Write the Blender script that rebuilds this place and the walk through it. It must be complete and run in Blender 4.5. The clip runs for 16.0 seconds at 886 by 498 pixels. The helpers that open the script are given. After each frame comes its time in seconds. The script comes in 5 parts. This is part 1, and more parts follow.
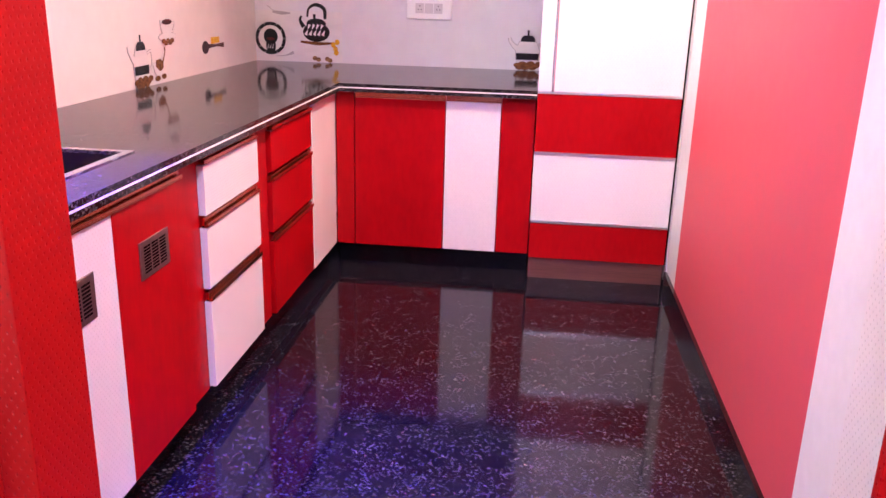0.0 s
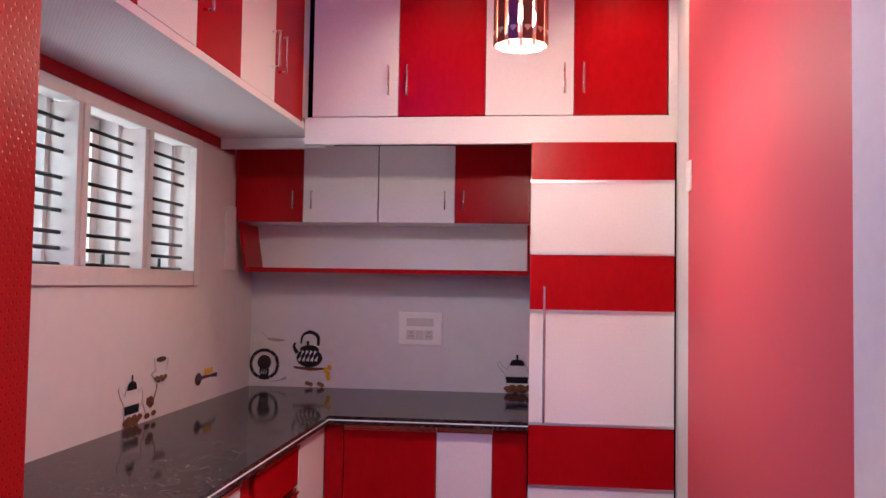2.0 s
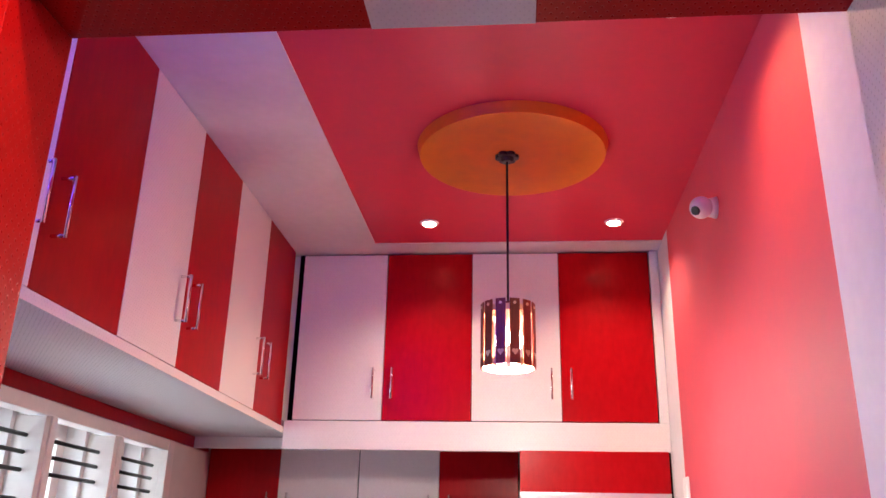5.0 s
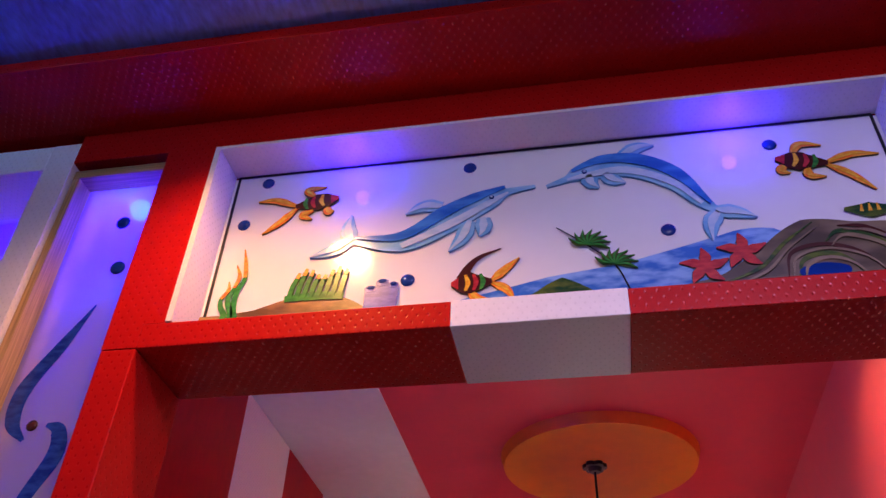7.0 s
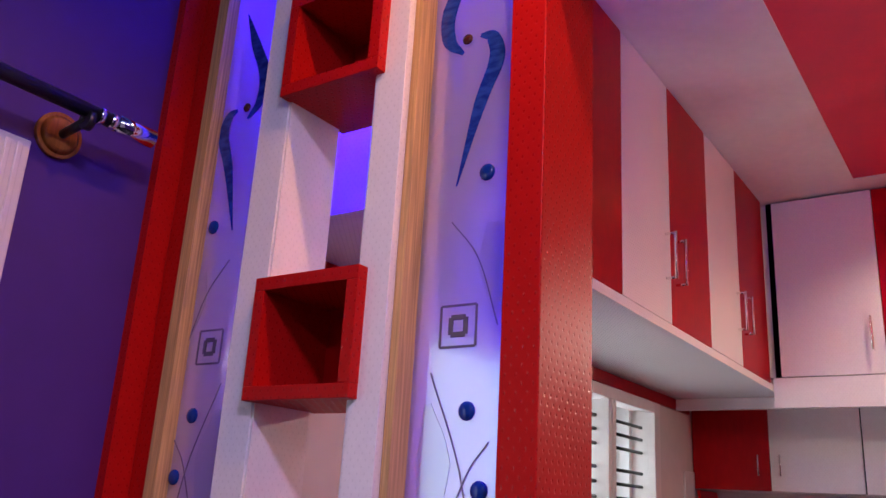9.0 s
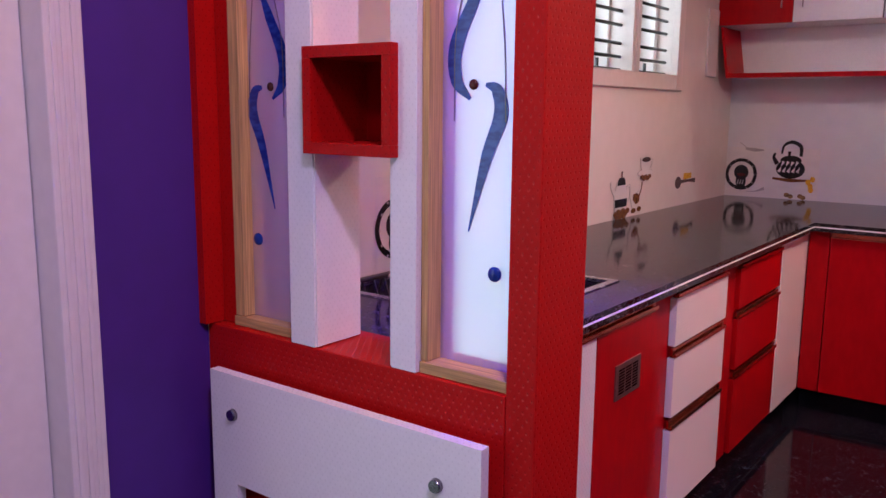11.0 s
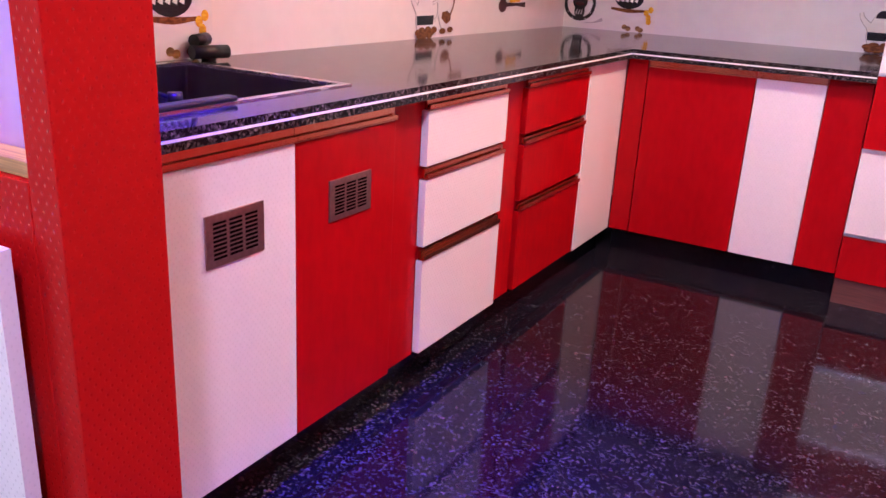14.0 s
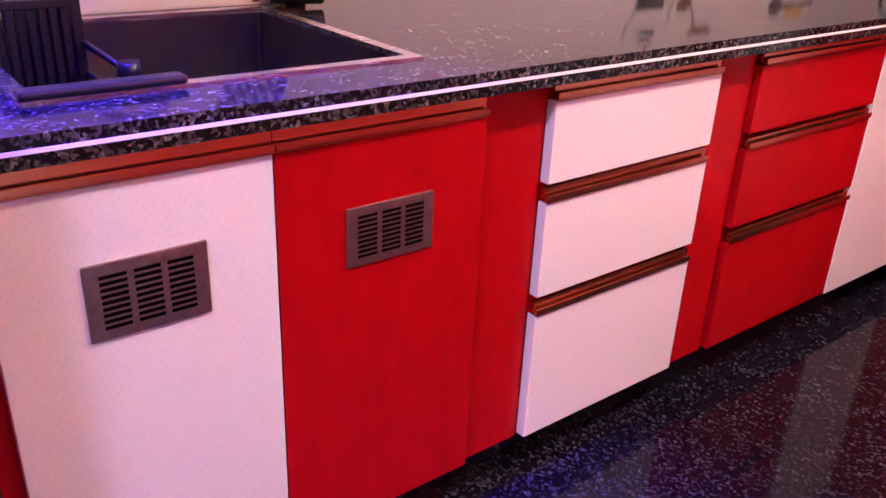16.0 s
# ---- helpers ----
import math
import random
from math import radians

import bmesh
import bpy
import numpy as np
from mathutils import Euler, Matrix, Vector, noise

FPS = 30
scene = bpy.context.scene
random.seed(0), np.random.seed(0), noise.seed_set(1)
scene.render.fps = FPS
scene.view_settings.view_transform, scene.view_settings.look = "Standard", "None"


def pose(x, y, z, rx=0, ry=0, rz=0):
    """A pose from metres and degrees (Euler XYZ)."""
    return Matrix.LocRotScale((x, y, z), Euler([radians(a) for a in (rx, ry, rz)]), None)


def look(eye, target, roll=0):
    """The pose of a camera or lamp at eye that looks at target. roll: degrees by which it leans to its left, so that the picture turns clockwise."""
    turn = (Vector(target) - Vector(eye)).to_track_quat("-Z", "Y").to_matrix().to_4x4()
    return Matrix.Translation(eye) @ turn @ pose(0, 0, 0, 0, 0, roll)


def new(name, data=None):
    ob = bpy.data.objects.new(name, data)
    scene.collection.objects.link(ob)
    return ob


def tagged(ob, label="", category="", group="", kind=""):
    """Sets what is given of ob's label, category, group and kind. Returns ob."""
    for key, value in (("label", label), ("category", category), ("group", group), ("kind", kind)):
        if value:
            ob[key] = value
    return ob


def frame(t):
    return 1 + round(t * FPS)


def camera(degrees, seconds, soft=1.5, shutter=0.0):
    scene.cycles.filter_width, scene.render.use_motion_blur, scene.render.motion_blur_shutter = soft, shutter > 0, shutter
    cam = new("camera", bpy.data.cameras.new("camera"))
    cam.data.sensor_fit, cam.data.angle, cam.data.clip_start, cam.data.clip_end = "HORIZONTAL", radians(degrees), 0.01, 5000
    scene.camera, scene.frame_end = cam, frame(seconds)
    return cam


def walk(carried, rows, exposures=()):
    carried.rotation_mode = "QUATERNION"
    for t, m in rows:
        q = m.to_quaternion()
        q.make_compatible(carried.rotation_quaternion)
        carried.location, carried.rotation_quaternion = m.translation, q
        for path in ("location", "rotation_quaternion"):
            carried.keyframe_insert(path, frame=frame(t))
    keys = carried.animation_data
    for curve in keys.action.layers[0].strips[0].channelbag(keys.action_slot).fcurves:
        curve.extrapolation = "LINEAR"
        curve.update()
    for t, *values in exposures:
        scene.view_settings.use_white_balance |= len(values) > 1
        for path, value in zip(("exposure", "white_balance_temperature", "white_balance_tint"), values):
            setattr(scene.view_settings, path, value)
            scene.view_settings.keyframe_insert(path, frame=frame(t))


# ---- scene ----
cam = camera(56.3, 16.0)
PATH = [
    (0, (-0.054, 0.35, 1.273), (-0.262, 2.246, 0.671), 1.6),
    (0.5, (-0.029, 0.361, 1.328), (-0.251, 2.302, 0.901), 1.0),
    (1, (-0.037, 0.376, 1.356), (-0.258, 2.35, 1.129), 1.0),
    (1.5, (-0.031, 0.377, 1.407), (-0.255, 2.364, 1.354), 0.9),
    (2, (-0.04, 0.382, 1.444), (-0.261, 2.368, 1.53), 0.9),
    (2.5, (-0.033, 0.388, 1.458), (-0.258, 2.363, 1.677), 0.8),
    (3, (-0.044, 0.38, 1.473), (-0.256, 2.338, 1.825), 0.4),
    (3.2, (-0.029, 0.384, 1.49), (-0.245, 2.332, 1.888), 0.4),
    (5.3, (-0.06, 0.442, 1.691), (-0.238, 2.27, 2.484), 1.5),
    (5.5, (-0.06, 0.435, 1.713), (-0.248, 2.222, 2.592), 1.8),
    (6, (-0.067, 0.399, 1.755), (-0.261, 2.049, 2.869), 2.1),
    (6.5, (-0.068, 0.377, 1.77), (-0.269, 1.938, 3.004), 1.8),
    (7, (-0.093, 0.382, 1.759), (-0.409, 1.905, 3.017), 2.6),
    (7.5, (-0.147, 0.381, 1.744), (-0.789, 1.833, 2.96), 4.6),
    (8, (-0.195, 0.395, 1.723), (-1.071, 1.815, 2.826), 4.9),
    (8.5, (-0.234, 0.41, 1.687), (-1.23, 1.903, 2.569), 4.3),
    (9, (-0.265, 0.428, 1.608), (-1.364, 1.99, 2.201), 3.4),
    (9.5, (-0.268, 0.435, 1.544), (-1.44, 2.024, 1.861), 2.5),
    (10, (-0.246, 0.41, 1.476), (-1.461, 1.996, 1.561), 2.4),
    (10.2, (-0.23, 0.384, 1.446), (-1.452, 1.967, 1.434), 2.2),
    (12.3, (0.188, 0.043, 1.194), (-0.836, 1.641, 0.564), 2.4),
    (12.5, (0.224, 0.062, 1.193), (-0.758, 1.681, 0.549), 2.8),
    (13, (0.234, 0.223, 1.181), (-0.683, 1.879, 0.538), 3.5),
    (13.5, (0.169, 0.448, 1.166), (-0.715, 2.123, 0.524), 3.1),
    (14, (0.115, 0.731, 1.137), (-0.823, 2.373, 0.486), 3.1),
    (14.5, (0.077, 0.966, 1.117), (-1.085, 2.416, 0.378), 3.6),
    (15, (0.016, 1.196, 1.109), (-1.306, 2.458, 0.296), 5.2),
    (15.5, (-0.023, 1.401, 1.108), (-1.436, 2.533, 0.258), 4.6),
    (16, (-0.03, 1.546, 1.125), (-1.451, 2.679, 0.289), 2.6),
]
walk(cam, [(t, look(eye, target, roll)) for t, eye, target, roll in PATH],
     exposures=[(0, 1.35), (0.5, 1.1), (1.0, 0.45), (1.5, 0.1), (2.0, -0.18), (3.0, -0.42), (5.5, 0.1), (6.0, -0.2), (7.0, -0.75), (7.5, -1.0), (8.0, -1.05), (9.0, -0.35), (10.0, -0.2), (12.5, 0.7), (13.5, 0.95), (15.0, 1.2), (16.0, 1.1)])

# ---- light ----
world = bpy.data.worlds.new("world")
scene.world = world
world.use_nodes = True
wn, wl = world.node_tree.nodes, world.node_tree.links
sky = wn.new("ShaderNodeTexSky")
sky.sky_type, sky.sun_disc, sky.sun_elevation, sky.sun_rotation = "NISHITA", False, radians(50), radians(200)
wn["Background"].inputs["Strength"].default_value = 0.15
wl.new(sky.outputs[0], wn["Background"].inputs["Color"])


def lamp(name, kind, m, energy, colour, size=0.05, spread=None, blend=0.5, size_y=None):
    data = bpy.data.lights.new(name, kind)
    data.energy, data.color = energy, colour
    if kind == "AREA":
        data.size = size
        if size_y:
            data.shape, data.size_y = "RECTANGLE", size_y
    else:
        data.shadow_soft_size = size
    if kind == "SPOT":
        data.spot_size, data.spot_blend = radians(spread), blend
    ob = new(name, data)
    ob.matrix_world = m
    return tagged(ob, kind="structure")


WARM, BLUE = (1.0, 0.74, 0.52), (0.03, 0.006, 1.0)
lamp("pendant_bulb_light", "SPOT", pose(-0.092, 2.98, 2.285), 20, (1.0, 0.84, 0.72), 0.03, 155, 0.5)
lamp("pendant_bulb_light", "POINT", pose(-0.092, 2.98, 2.192), 30, (1.0, 0.84, 0.72), 0.04)
lamp("downlight_beam", "SPOT", pose(-0.43, 3.665, 2.95), 25, WARM, 0.03, 125, 0.8)
lamp("downlight_beam", "SPOT", pose(0.34, 3.68, 2.95), 25, WARM, 0.03, 125, 0.8)
lamp("window_daylight", "AREA", look((-1.95, 3.42, 1.80), (0.0, 3.42, 1.2)), 15, (0.86, 0.93, 1.0), 1.5, size_y=0.65)
lamp("blue_led_light", "SPOT", look((-0.862, 1.515, 2.68), (-0.60, 1.85, 0.0)), 1000, BLUE, 0.02, 46, 1.0)
lamp("blue_led_light", "POINT", pose(-0.885, 1.44, 2.72), 14, BLUE, 0.02)
lamp("blue_led_light", "SPOT", look((-1.36, 1.515, 2.68), (-1.22, 2.20, 0.0)), 130, BLUE, 0.02, 64, 0.9)
lamp("blue_led_light", "POINT", pose(-1.40, 1.44, 2.72), 14, BLUE, 0.02)
lamp("blue_led_light", "POINT", pose(-0.46, 1.345, 2.755), 1.0, BLUE, 0.012)
lamp("blue_led_light", "POINT", pose(0.17, 1.345, 2.755), 1.0, BLUE, 0.012)
lamp("downlight_beam", "SPOT", pose(0.34, 2.24, 2.95), 26, (1.0, 0.55, 0.25), 0.04, 150, 1.0)
lamp("hall_downlight_beam", "SPOT", pose(-0.572, 1.045, 2.872), 46, (1.0, 0.44, 0.14), 0.03, 140, 0.7)
# Added fill from behind the camera, with no fixture of its own.
lamp("hall_fill_light", "AREA", look((0.30, -0.9, 2.80), (-0.35, 1.5, 0.6)), 10, (0.95, 0.93, 1.0), 0.6, size_y=0.12)
lamp("hall_ceiling_light", "AREA", look((0.35, 0.15, 2.886), (0.35, 0.151, 0.0)), 56, (0.66, 0.50, 1.0), 0.22)


# ---- materials ----
def material(name, colour, rough=0.5, metal=0.0, vary=0.06, grain=40.0, bump=0.0, bump_scale=200.0, dots=0.0, coat=0.0, stretch=(1, 1, 1), spec=0.5, relief=0.3):
    """A painted, laminated or metal surface: colour varied at two scales, fine relief, and optional pressed dots."""
    mat = bpy.data.materials.new(name)
    mat.use_nodes = True
    n, l = mat.node_tree.nodes, mat.node_tree.links
    b = n["Principled BSDF"]
    b.inputs["Specular IOR Level"].default_value = spec
    b.inputs["Metallic"].default_value, b.inputs["Coat Weight"].default_value = metal, coat
    b.inputs["Coat Roughness"].default_value = 0.08
    geo = n.new("ShaderNodeNewGeometry")
    mp = n.new("ShaderNodeMapping")
    mp.inputs["Scale"].default_value = stretch
    l.new(geo.outputs["Position"], mp.inputs["Vector"])
    big, small = n.new("ShaderNodeTexNoise"), n.new("ShaderNodeTexNoise")
    big.inputs["Scale"].default_value, small.inputs["Scale"].default_value = 2.3, grain
    small.inputs["Detail"].default_value = 4
    mix = n.new("ShaderNodeMath")
    mix.operation = "MULTIPLY_ADD"
    mix.inputs[1].default_value, mix.inputs[2].default_value = 0.5, 0.0
    l.new(big.outputs["Fac"], mix.inputs[0])
    add = n.new("ShaderNodeMath")
    add.operation = "MULTIPLY_ADD"
    add.inputs[1].default_value = 0.5
    for t in (big, small):
        l.new(mp.outputs[0], t.inputs["Vector"])
    l.new(small.outputs["Fac"], add.inputs[0])
    l.new(mix.outputs[0], add.inputs[2])
    ramp = n.new("ShaderNodeValToRGB")
    lo = [max(0, c * (1 - 2.5 * vary)) for c in colour]
    hi = [min(1, c * (1 + 2.0 * vary)) for c in colour]
    ramp.color_ramp.elements[0].position, ramp.color_ramp.elements[1].position = 0.3, 0.7
    ramp.color_ramp.elements[0].color, ramp.color_ramp.elements[1].color = (*lo, 1), (*hi, 1)
    l.new(add.outputs[0], ramp.inputs[0])
    l.new(ramp.outputs[0], b.inputs["Base Color"])
    rr = n.new("ShaderNodeMapRange")
    rr.inputs["To Min"].default_value, rr.inputs["To Max"].default_value = max(0.02, rough * 0.8), min(1, rough * 1.25)
    l.new(add.outputs[0], rr.inputs["Value"])
    l.new(rr.outputs[0], b.inputs["Roughness"])
    height = None
    if bump:
        fine = n.new("ShaderNodeTexNoise")
        fine.inputs["Scale"].default_value = bump_scale
        l.new(mp.outputs[0], fine.inputs["Vector"])
        height = fine.outputs["Fac"]
    if dots:
        sep = n.new("ShaderNodeSeparateXYZ")
        l.new(geo.outputs["Position"], sep.inputs[0])

        def op(kind, a, c):
            m = n.new("ShaderNodeMath")
            m.operation = kind
            for i, v in enumerate((a, c)):
                if isinstance(v, (int, float)):
                    m.inputs[i].default_value = v
                else:
                    l.new(v, m.inputs[i])
            return m.outputs[0]
        nsep = n.new("ShaderNodeSeparateXYZ")
        l.new(geo.outputs["Normal"], nsep.inputs[0])
        flat = op("GREATER_THAN", op("ABSOLUTE", nsep.outputs["Z"], 0), 0.5)
        rise = op("ADD", op("MULTIPLY", sep.outputs["Z"], op("SUBTRACT", 1.0, flat)), op("MULTIPLY", sep.outputs["Y"], flat))
        u = op("ADD", sep.outputs["X"], op("MULTIPLY", sep.outputs["Y"], op("SUBTRACT", 1.0, flat)))
        k = math.pi / dots
        p = op("SINE", op("MULTIPLY", op("ADD", u, op("MULTIPLY", rise, 0.72)), k), 0)
        q = op("SINE", op("MULTIPLY", op("SUBTRACT", u, op("MULTIPLY", rise, 0.72)), k), 0)
        pq = op("POWER", op("ABSOLUTE", op("MULTIPLY", p, q), 0), 9.0)
        height = op("SUBTRACT", 1.0, pq)
        tone = n.new("ShaderNodeMix")
        tone.data_type, tone.blend_type = "RGBA", "MULTIPLY"
        tone.inputs["B"].default_value = (*[0.45 * c for c in colour], 1)
        l.new(op("MULTIPLY", pq, relief), tone.inputs["Factor"])
        l.new(ramp.outputs[0], tone.inputs["A"])
        l.new(tone.outputs["Result"], b.inputs["Base Color"])
        slick = n.new("ShaderNodeMix")
        slick.data_type = "FLOAT"
        l.new(pq, slick.inputs[0])
        l.new(rr.outputs[0], slick.inputs[2])
        slick.inputs[3].default_value = 0.06
        l.new(slick.outputs[0], b.inputs["Roughness"])
        shine = n.new("ShaderNodeMapRange")
        shine.inputs["To Min"].default_value, shine.inputs["To Max"].default_value = spec, 0.5
        l.new(pq, shine.inputs["Value"])
        l.new(shine.outputs[0], b.inputs["Specular IOR Level"])
    if height is not None:
        bp = n.new("ShaderNodeBump")
        bp.inputs["Strength"].default_value, bp.inputs["Distance"].default_value = (relief if dots else bump), (0.002 if dots else 0.001)
        l.new(height, bp.inputs["Height"])
        l.new(bp.outputs[0], b.inputs["Normal"])
    return mat


def granite(name, base, fleck, rough, scale, ior=1.5):
    """Polished granite: dark ground with small pale and brown flecks."""
    mat = bpy.data.materials.new(name)
    mat.use_nodes = True
    n, l = mat.node_tree.nodes, mat.node_tree.links
    b = n["Principled BSDF"]
    geo = n.new("ShaderNodeNewGeometry")
    v = n.new("ShaderNodeTexVoronoi")
    v.inputs["Scale"].default_value = scale
    no = n.new("ShaderNodeTexNoise")
    no.inputs["Scale"].default_value, no.inputs["Detail"].default_value, no.inputs["Roughness"].default_value = scale * 0.6, 8, 0.7
    big = n.new("ShaderNodeTexNoise")
    big.inputs["Scale"].default_value, big.inputs["Detail"].default_value = 16, 3
    for t in (v, no, big):
        l.new(geo.outputs["Position"], t.inputs["Vector"])
    warp = n.new("ShaderNodeMix")
    warp.data_type, warp.blend_type = "RGBA", "LINEAR_LIGHT"
    warp.inputs["Factor"].default_value = 0.006
    l.new(geo.outputs["Position"], warp.inputs["A"])
    l.new(no.outputs["Color"], warp.inputs["B"])
    l.new(warp.outputs["Result"], v.inputs["Vector"])
    cell = n.new("ShaderNodeSeparateColor")
    l.new(v.outputs["Color"], cell.inputs[0])
    total = n.new("ShaderNodeMath")
    total.operation = "MULTIPLY_ADD"
    total.inputs[1].default_value = 0.45
    l.new(no.outputs["Fac"], total.inputs[0])
    half = n.new("ShaderNodeMath")
    half.operation = "MULTIPLY"
    half.inputs[1].default_value = 0.6
    l.new(cell.outputs["Red"], half.inputs[0])
    l.new(half.outputs[0], total.inputs[2])
    ramp = n.new("ShaderNodeValToRGB")
    e = ramp.color_ramp.elements
    e[0].position, e[0].color = 0.53, (*base, 1)
    e[1].position, e[1].color = 0.90, (*fleck, 1)
    mid = ramp.color_ramp.elements.new(0.76)
    mid.color = (*[b0 * 0.72 + f0 * 0.28 for b0, f0 in zip(base, fleck)], 1)
    cloud = n.new("ShaderNodeMath")
    cloud.operation = "MULTIPLY_ADD"
    cloud.inputs[1].default_value = 0.40
    shift = n.new("ShaderNodeMath")
    shift.operation = "SUBTRACT"
    shift.inputs[1].default_value = 0.20
    l.new(big.outputs["Fac"], cloud.inputs[0])
    l.new(total.outputs[0], shift.inputs[0])
    l.new(shift.outputs[0], cloud.inputs[2])
    l.new(cloud.outputs[0], ramp.inputs[0])
    l.new(ramp.outputs[0], b.inputs["Base Color"])
    rr = n.new("ShaderNodeMapRange")
    rr.inputs["To Min"].default_value, rr.inputs["To Max"].default_value = rough * 0.6, rough * 1.6
    l.new(big.outputs["Fac"], rr.inputs["Value"])
    l.new(rr.outputs[0], b.inputs["Roughness"])
    b.inputs["IOR"].default_value = ior
    return mat


def glow(name, colour, strength):
    mat = bpy.data.materials.new(name)
    mat.use_nodes = True
    b = mat.node_tree.nodes["Principled BSDF"]
    b.inputs["Base Color"].default_value = (*colour, 1)
    b.inputs["Emission Color"].default_value, b.inputs["Emission Strength"].default_value = (*colour, 1), strength
    return mat


def glass(name, colour, rough):
    mat = bpy.data.materials.new(name)
    mat.use_nodes = True
    b = mat.node_tree.nodes["Principled BSDF"]
    b.inputs["Base Color"].default_value = (*colour, 1)
    b.inputs["Transmission Weight"].default_value, b.inputs["Roughness"].default_value = 1.0, rough
    b.inputs["IOR"].default_value = 1.25
    return mat


RED = material("red_laminate", (0.40, 0.002, 0.006), 0.30, vary=0.08, grain=45, bump=0.08, bump_scale=260, spec=0.14, stretch=(1, 1, 0.35))
RED_DOT = material("red_dimpled_laminate", (0.44, 0.006, 0.006), 0.40, vary=0.04, grain=60, dots=0.016, spec=0.09, relief=0.27)
CREAM = material("white_linen_laminate", (0.80, 0.755, 0.76), 0.38, vary=0.02, grain=90, dots=0.013, relief=0.05, spec=0.4)
WALL_WHITE = material("white_wall_paint", (0.78, 0.76, 0.77), 0.65, vary=0.025, grain=25, bump=0.1, bump_scale=160)
TILE = material("cream_glazed_tile", (0.80, 0.75, 0.72), 0.16, vary=0.02, grain=14)
TILE_BACK = material("white_glazed_tile", (0.76, 0.75, 0.78), 0.16, vary=0.02, grain=14)
PINK = material("pink_wall_paint", (0.67, 0.082, 0.112), 0.6, vary=0.03, grain=20, bump=0.12, bump_scale=180)
PINK_CEIL = material("deep_pink_ceiling_paint", (0.68, 0.04, 0.085), 0.55, vary=0.03, grain=20, bump=0.1, bump_scale=180)
ORANGE = material("orange_ceiling_paint", (0.85, 0.27, 0.015), 0.55, vary=0.04, grain=20, bump=0.08)
PURPLE = material("purple_wall_paint", (0.062, 0.014, 0.21), 0.6, vary=0.05, grain=15, bump=0.12, bump_scale=160)
BLUE_CEIL = material("blue_textured_ceiling_paint", (0.09, 0.19, 0.55), 0.35, vary=0.26, grain=110, bump=1.0, bump_scale=90, stretch=(1.0, 0.35, 1.0))
FLOOR_MAT = granite("polished_dark_granite", (0.004, 0.003, 0.006), (0.068, 0.060, 0.078), 0.08, 160, 1.35)
COUNTER_MAT = granite("polished_black_granite", (0.006, 0.005, 0.006), (0.24, 0.20, 0.205), 0.08, 210, 1.22)
SKIRT = granite("black_granite_skirting", (0.003, 0.003, 0.004), (0.014, 0.014, 0.016), 0.12, 130)
BRONZE = material("bronze_metal", (0.60, 0.25, 0.15), 0.24, 1.0, vary=0.05, grain=30, stretch=(1, 0.3, 3))
STEEL = material("brushed_steel", (0.62, 0.61, 0.62), 0.26, 1.0, vary=0.06, grain=120, stretch=(1, 0.1, 8))
BOWL = material("satin_steel", (0.42, 0.38, 0.37), 0.22, 1.0, vary=0.03, grain=60)
STUD = material("dark_polished_steel", (0.30, 0.29, 0.31), 0.22, 1.0, vary=0.04)
CHROME = material("chrome", (0.85, 0.85, 0.87), 0.08, 1.0, vary=0.02)
ALU = material("aluminium_strip", (0.74, 0.74, 0.77), 0.34, 1.0, vary=0.03)
VENT_MAT = material("dark_steel_vent", (0.40, 0.31, 0.30), 0.42, 1.0, vary=0.12, grain=80)
BLACK = material("black_plastic", (0.008, 0.008, 0.010), 0.32, vary=0.1)
# Near-black colour that paints the shade inside gaps and vent slots.
DARK = material("gap_shade_black", (0.003, 0.002, 0.002), 0.9, vary=0.1, spec=0.02)
PLY = material("plywood_edge", (0.50, 0.30, 0.12), 0.6, vary=0.28, grain=30, bump=0.4, bump_scale=120, stretch=(9, 9, 0.25))
PLY_FLAT = material("plywood_edge_flat", (0.50, 0.30, 0.12), 0.6, vary=0.28, grain=30, bump=0.4, bump_scale=120, stretch=(0.25, 9, 9))
WOOD = material("varnished_wood", (0.32, 0.11, 0.02), 0.25, vary=0.25, grain=30, stretch=(1, 6, 1))
BROWN = material("brown_laminate_plinth", (0.14, 0.055, 0.045), 0.4, vary=0.15, grain=40, stretch=(0.3, 1, 6))
# Plastic greyed so the colour carries the plate's shading.
PLASTIC_SHADED = material("shade_greyed_plastic", (0.66, 0.64, 0.64), 0.3, vary=0.02)
PLASTIC = material("white_plastic", (0.90, 0.89, 0.88), 0.3, vary=0.01)
FRAME_PAINT = material("white_gloss_paint", (0.74, 0.68, 0.66), 0.3, vary=0.03, grain=30)
IRON = material("black_iron_bar", (0.012, 0.012, 0.013), 0.4, 0.6, vary=0.15)
GLASS = glass("clear_glass", (0.95, 0.97, 1.0), 0.02)


# ---- builders ----
def block(bm, x0, x1, y0, y1, z0, z1, bevel=0.0):
    """Adds a box to bm, its edges rounded a little if bevel is given."""
    x0, x1, y0, y1, z0, z1 = min(x0, x1), max(x0, x1), min(y0, y1), max(y0, y1), min(z0, z1), max(z0, z1)
    made = bmesh.ops.create_cube(bm, size=1, matrix=Matrix.LocRotScale(((x0 + x1) / 2, (y0 + y1) / 2, (z0 + z1) / 2), None, (x1 - x0, y1 - y0, z1 - z0)))
    if bevel:
        edges = list({e for v in made["verts"] for e in v.link_edges})
        bmesh.ops.bevel(bm, geom=edges, offset=bevel, segments=2, affect="EDGES", profile=0.5)


